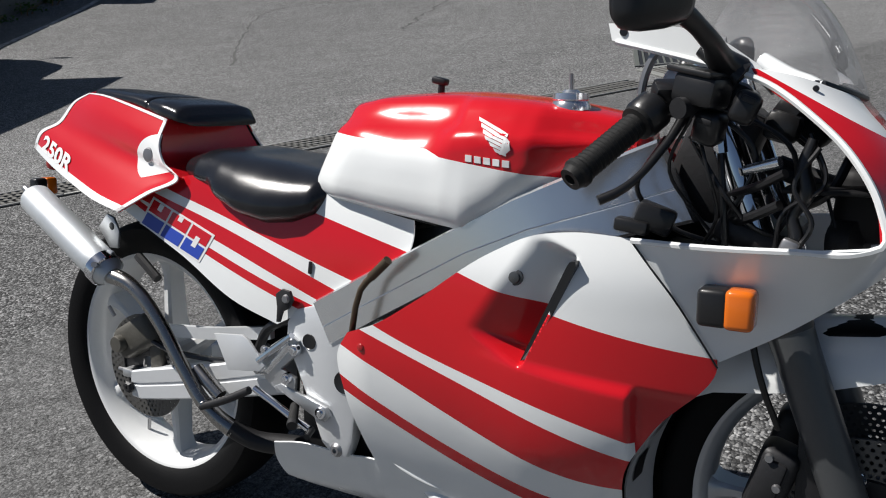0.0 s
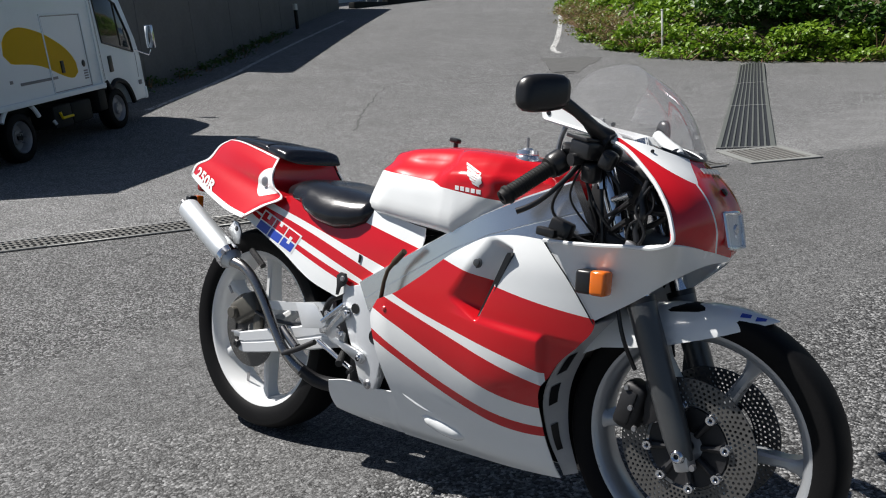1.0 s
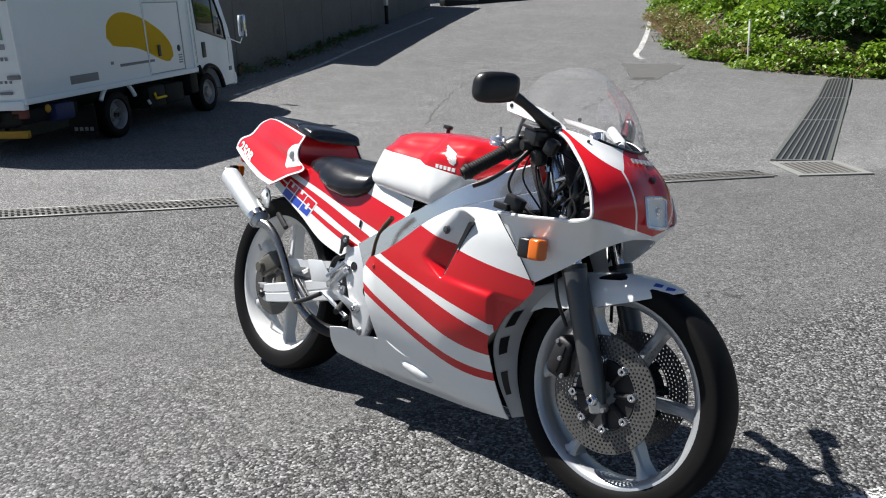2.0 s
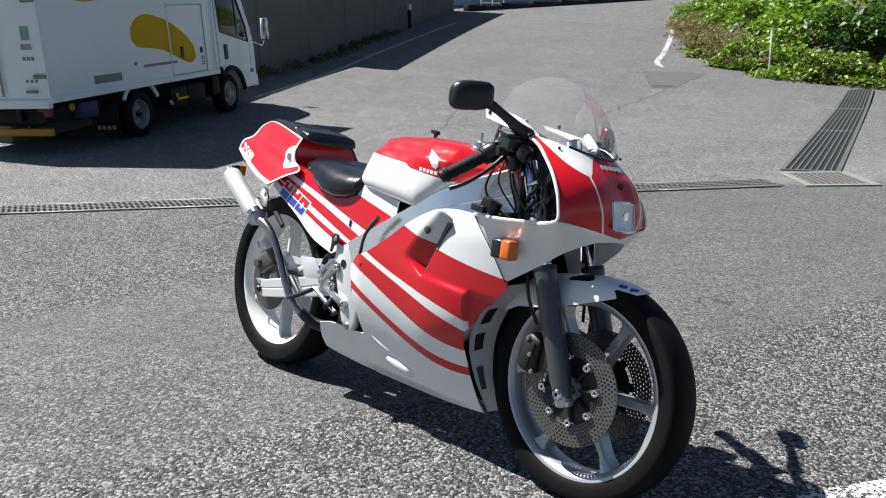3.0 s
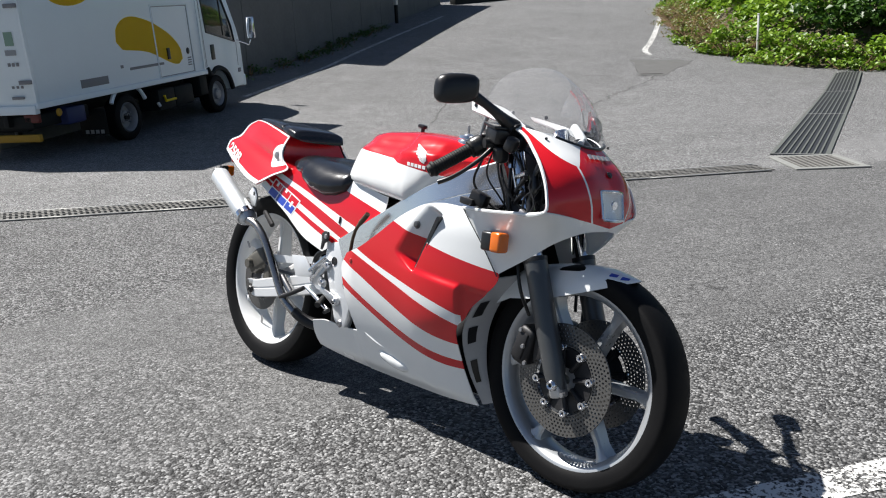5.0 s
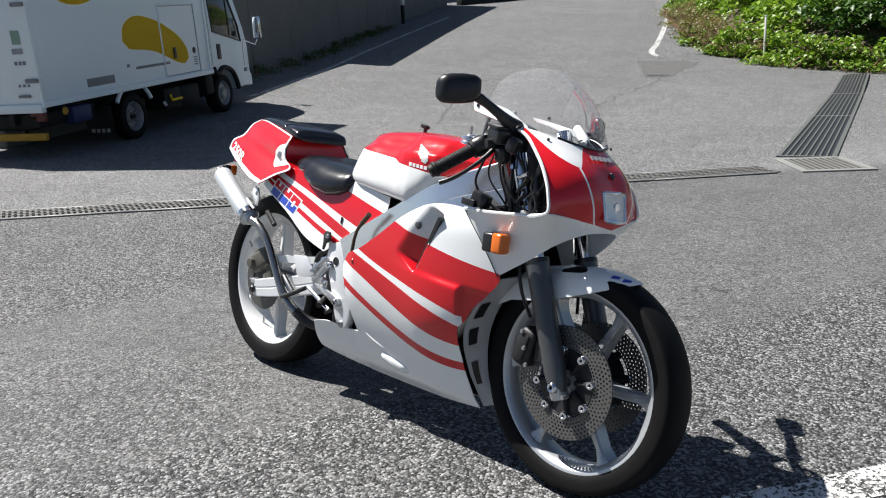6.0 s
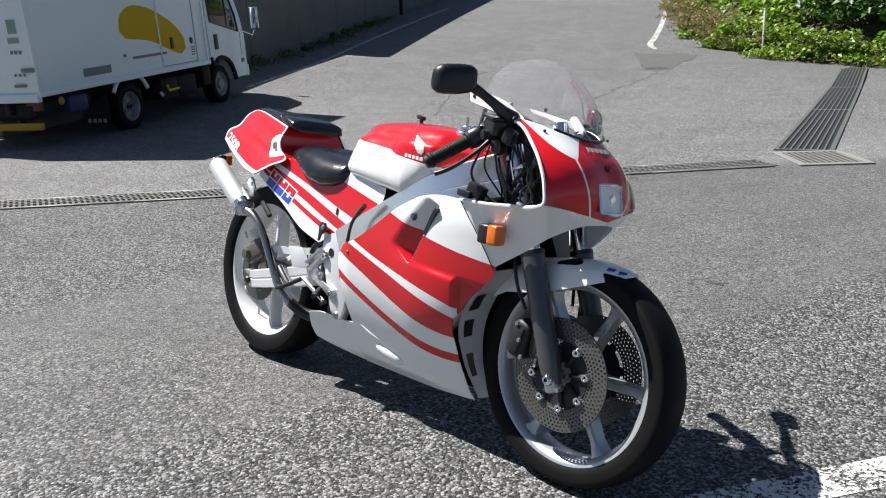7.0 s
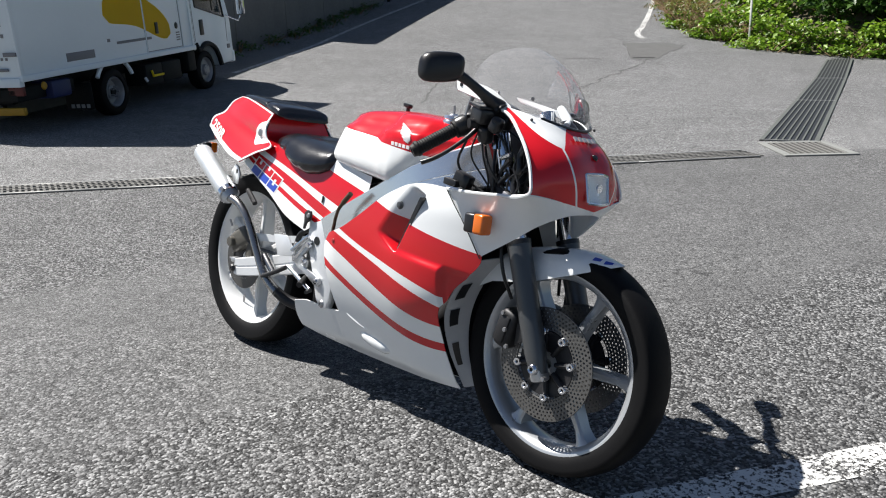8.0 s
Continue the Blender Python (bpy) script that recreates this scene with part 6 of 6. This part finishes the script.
    part("sticker", bx((.004, .14, .06), pose(r + .008, .16, 1.30)), "tkline", body)
    for k in range(3):
        part("text_bar", bx((.004, .034, .04), pose(r + .008, .10 + .055 * k, 1.17)), "tkgrey", body)
    part("rear_lock", bx((.03, .15, .03), pose(r - .005, .17, .80), .006), "tkgrey", body)
    for k in range(3):
        part("text_bar", bx((.004, .03, .03), pose(r + .008, .10 + .06 * k, .92)), "tkgrey", body)
    part("rear_sill", bx((.08, W + .06, .10), pose(r + .02, W / 2, .66), .01), "tkwhite", t)
    part("tail_lamp", bx((.05, .20, .11), pose(-1.50, .16, .55), .012), "tkred", t, "red tail lamp, colour darkened for shade")
    part("tail_lamp", bx((.05, .20, .11), pose(-1.50, W - .16, .55), .012), "tkred", t, "red tail lamp, colour darkened for shade")
    part("rear_bumper", bx((.06, W - .06, .085), pose(-1.58, W / 2, .33), .01), "tkbar", t, "yellow rear guard bar")
    part("side_lamp", lathe(bmesh.new(), [(0, -.02), (.04, -.015), (.05, 0)], (-1.25, -.01, .58), 16), "tkbar", t)
    # chassis and boxes
    for y in (.45, W - .45):
        part("chassis_rail", bx((4.9, .07, .16), pose(.85, y, .54), .01), "tkblack", t)
    part("blue_box", bx((.36, .30, .21), pose(-.85, .20, .50), .03), "tkblue", t, "blue box under the body, colour darkened for shade")
    part("battery_box", bx((.45, .35, .30), pose(1.25, .24, .42), .02), "tkblack", t)
    part("fuel_tank", bx((.55, .40, .30), pose(1.75, .26, .42), .04), "tkblack", t)
    part("hose_hook", tb([(1.15, .05, .48), (1.15, .03, .40), (1.42, .03, .40)], .018, 8), "tkyellow", t)
    part("pipe_end", tb([(.95, .05, .40), (.96, .02, .34)], .022, 8), "cast", t)
    for y in (.22, W - .22):
        flap = part("mud_flap", bx((.012, .40, .34), pose(-.34, y, .33), .004), "tkblack", t, "black rubber mud flap with pale marks")
        for k in range(4):
            part("flap_mark", bx((.004, .05, .05), pose(-.35, y - .12 + .075 * k, .20)), "tkline", flap)
    # black box added to deepen the shade beneath the cargo box
    part("underbody_shade_box", bx((1.05, W - .3, .16), pose(-1.0, W / 2, .50), .02), "tkblack", t)
    part("rear_step", bx((.10, W - .5, .10), pose(-1.45, W / 2, .44), .02), "tkblack", t)
    part("axle_beam", tb([(.17, .05, .31), (.17, W - .05, .31)], .05, 10), "tkblack", t)
    part("front_axle", tb([(2.73, .05, .31), (2.73, W - .05, .31)], .05, 10), "tkblack", t)
    arch = [(.17 + .44 * math.cos(a), .33 + .42 * math.sin(a)) for a in np.linspace(radians(150), radians(25), 20)]
    part("mudguard_stay", tb([(x, .0, z) for x, z in arch[:5]], .028, 8), "tkwhite", t)
    part("mudguard_stay", tb([(x, .0, z) for x, z in arch[15:]], .028, 8), "tkwhite", t)
    def tyre(x, y, s, front):
        w = part("wheel", lathe(bmesh.new(), [(.20, .10 * s), (.205, .02 * s), (.19, .0), (.175, .02 * s), (.16, .055 * s if front else .10 * s), (.09, .045 * s if front else .11 * s), (.085, .0 if front else .06 * s), (.03, -.01 * s if front else .05 * s), (0, -.01 * s if front else .05 * s)], (x, y, .31), 28), "tksteel", t, "grey steel truck wheel")
        part("tyre", lathe(bmesh.new(), [(.195, .02 * s), (.215, -.005 * s), (.27, -.008 * s), (.300, .012 * s), (.308, .04 * s), (.308, .17 * s), (.29, .20 * s), (.20, .20 * s)], (x, y, .31), 36), "tyre", w)
        for k in range(5):
            a = radians(72 * k)
            part("wheel_nut", tb([(x + .065 * math.cos(a), y + .04 * s, .31 + .065 * math.sin(a)), (x + .065 * math.cos(a), y - .008 * s, .31 + .065 * math.sin(a))], .012, 6), "tkgrey", w)
    tyre(.17, .02, 1, False)
    tyre(.17, W - .02, -1, False)
    tyre(2.73, .02, 1, True)
    tyre(2.73, W - .02, -1, True)
    # cab
    side = [(2.42, .74), (2.20, .76), (2.18, 1.90), (2.30, 2.06), (3.05, 2.08), (3.30, 1.95), (3.62, 1.30), (3.70, 1.02), (3.70, .55), (3.66, .36), (3.20, .34), (3.14, .50), (3.05, .62), (2.90, .70), (2.66, .71), (2.50, .64)]
    cab = part("cab", pl(side, -.01, W + .01, bevel=.03), "tkwhite", t, "white truck cab")
    win = [(2.52, 1.30), (2.46, 1.92), (2.95, 1.92), (3.14, 1.84), (3.40, 1.36), (3.46, 1.10)]
    part("door_window", pl(win, -.016, -.006, bevel=.002), "cabglass", cab, "dark reflecting cab window")
    part("window_seal", tb([(x, -.016, z) for x, z in win + win[:1]], .012, 6), "black", cab)
    part("quarter_bar", tb([(3.08, -.018, 1.22), (3.06, -.018, 1.86)], .010, 6), "black", cab)
    for a, b in (((2.42, .78), (2.40, 1.95)), ((3.50, .70), (3.52, 1.08)), ((2.40, 1.96), (3.10, 1.98))):
        part("door_joint", tb([(a[0], -.0105, a[1]), (b[0], -.0105, b[1])], .005, 6), "tkline", cab)
    part("door_handle", bx((.12, .02, .24), pose(2.66, -.016, .98), .012), "black", cab, "black door handle")
    part("wheel_arch", tb([(x, -.012, z) for x, z in side[10:] + side[:1]], .040, 8, smooth=24), "tkblack", cab)
    part("side_indicator", bx((.10, .02, .07), pose(3.52, -.014, .62), .01), "tkgrey", cab)
    part("windscreen", pl([(3.33, 1.93), (3.645, 1.30), (3.665, 1.30), (3.35, 1.95)], .10, W - .10, bevel=.004), "cabglass", cab)
    part("bumper", bx((.10, W + .04, .20), pose(3.68, W / 2, .44), .03), "tkwhite", cab)
    arm = part("mirror_arm", tb([(3.55, -.01, 1.12), (3.70, -.16, 1.02), (3.75, -.18, 1.10)], .012, 8), "chrome", cab)
    part("mirror_head", bx((.06, .14, .36), pose(3.76, -.20, 1.30), .02), "chrome", arm, "chrome-backed wing mirror")
    part("rear_pillar_gap", bx((.035, .012, 1.30), pose(2.36, -.012, 1.42), .003), "tkblack", cab)
    part("side_guard", bx((.24, .30, .40), pose(2.30, .17, .54), .03), "tkblack", t)
    part("bulkhead_gap", bx((.10, W - .2, 1.0), pose(2.24, W / 2, 1.2)), "tkblack", t)
    part("roof_deflector", bx((.5, W - .3, .22), pose(2.6, W / 2, 2.17), .05), "tkwhite", cab)


M["tkgreen"] = mat("pale_green_sticker", (0.22, 0.34, 0.26), 0.5, var=0.1)
# red and yellow below are darkened for the shade at the truck's rear
M["tkred"] = mat("shade_darkened_red_lens", (0.11, 0.008, 0.008), 0.4, var=0.3, scale=15)
M["tkbar"] = mat("shade_darkened_yellow_paint", (0.40, 0.22, 0.012), 0.6, var=0.3, scale=12)
M["tksteel"] = mat("truck_wheel_grey", (0.30, 0.30, 0.31), 0.45, metal=0.3, var=0.3, scale=12)
truck()
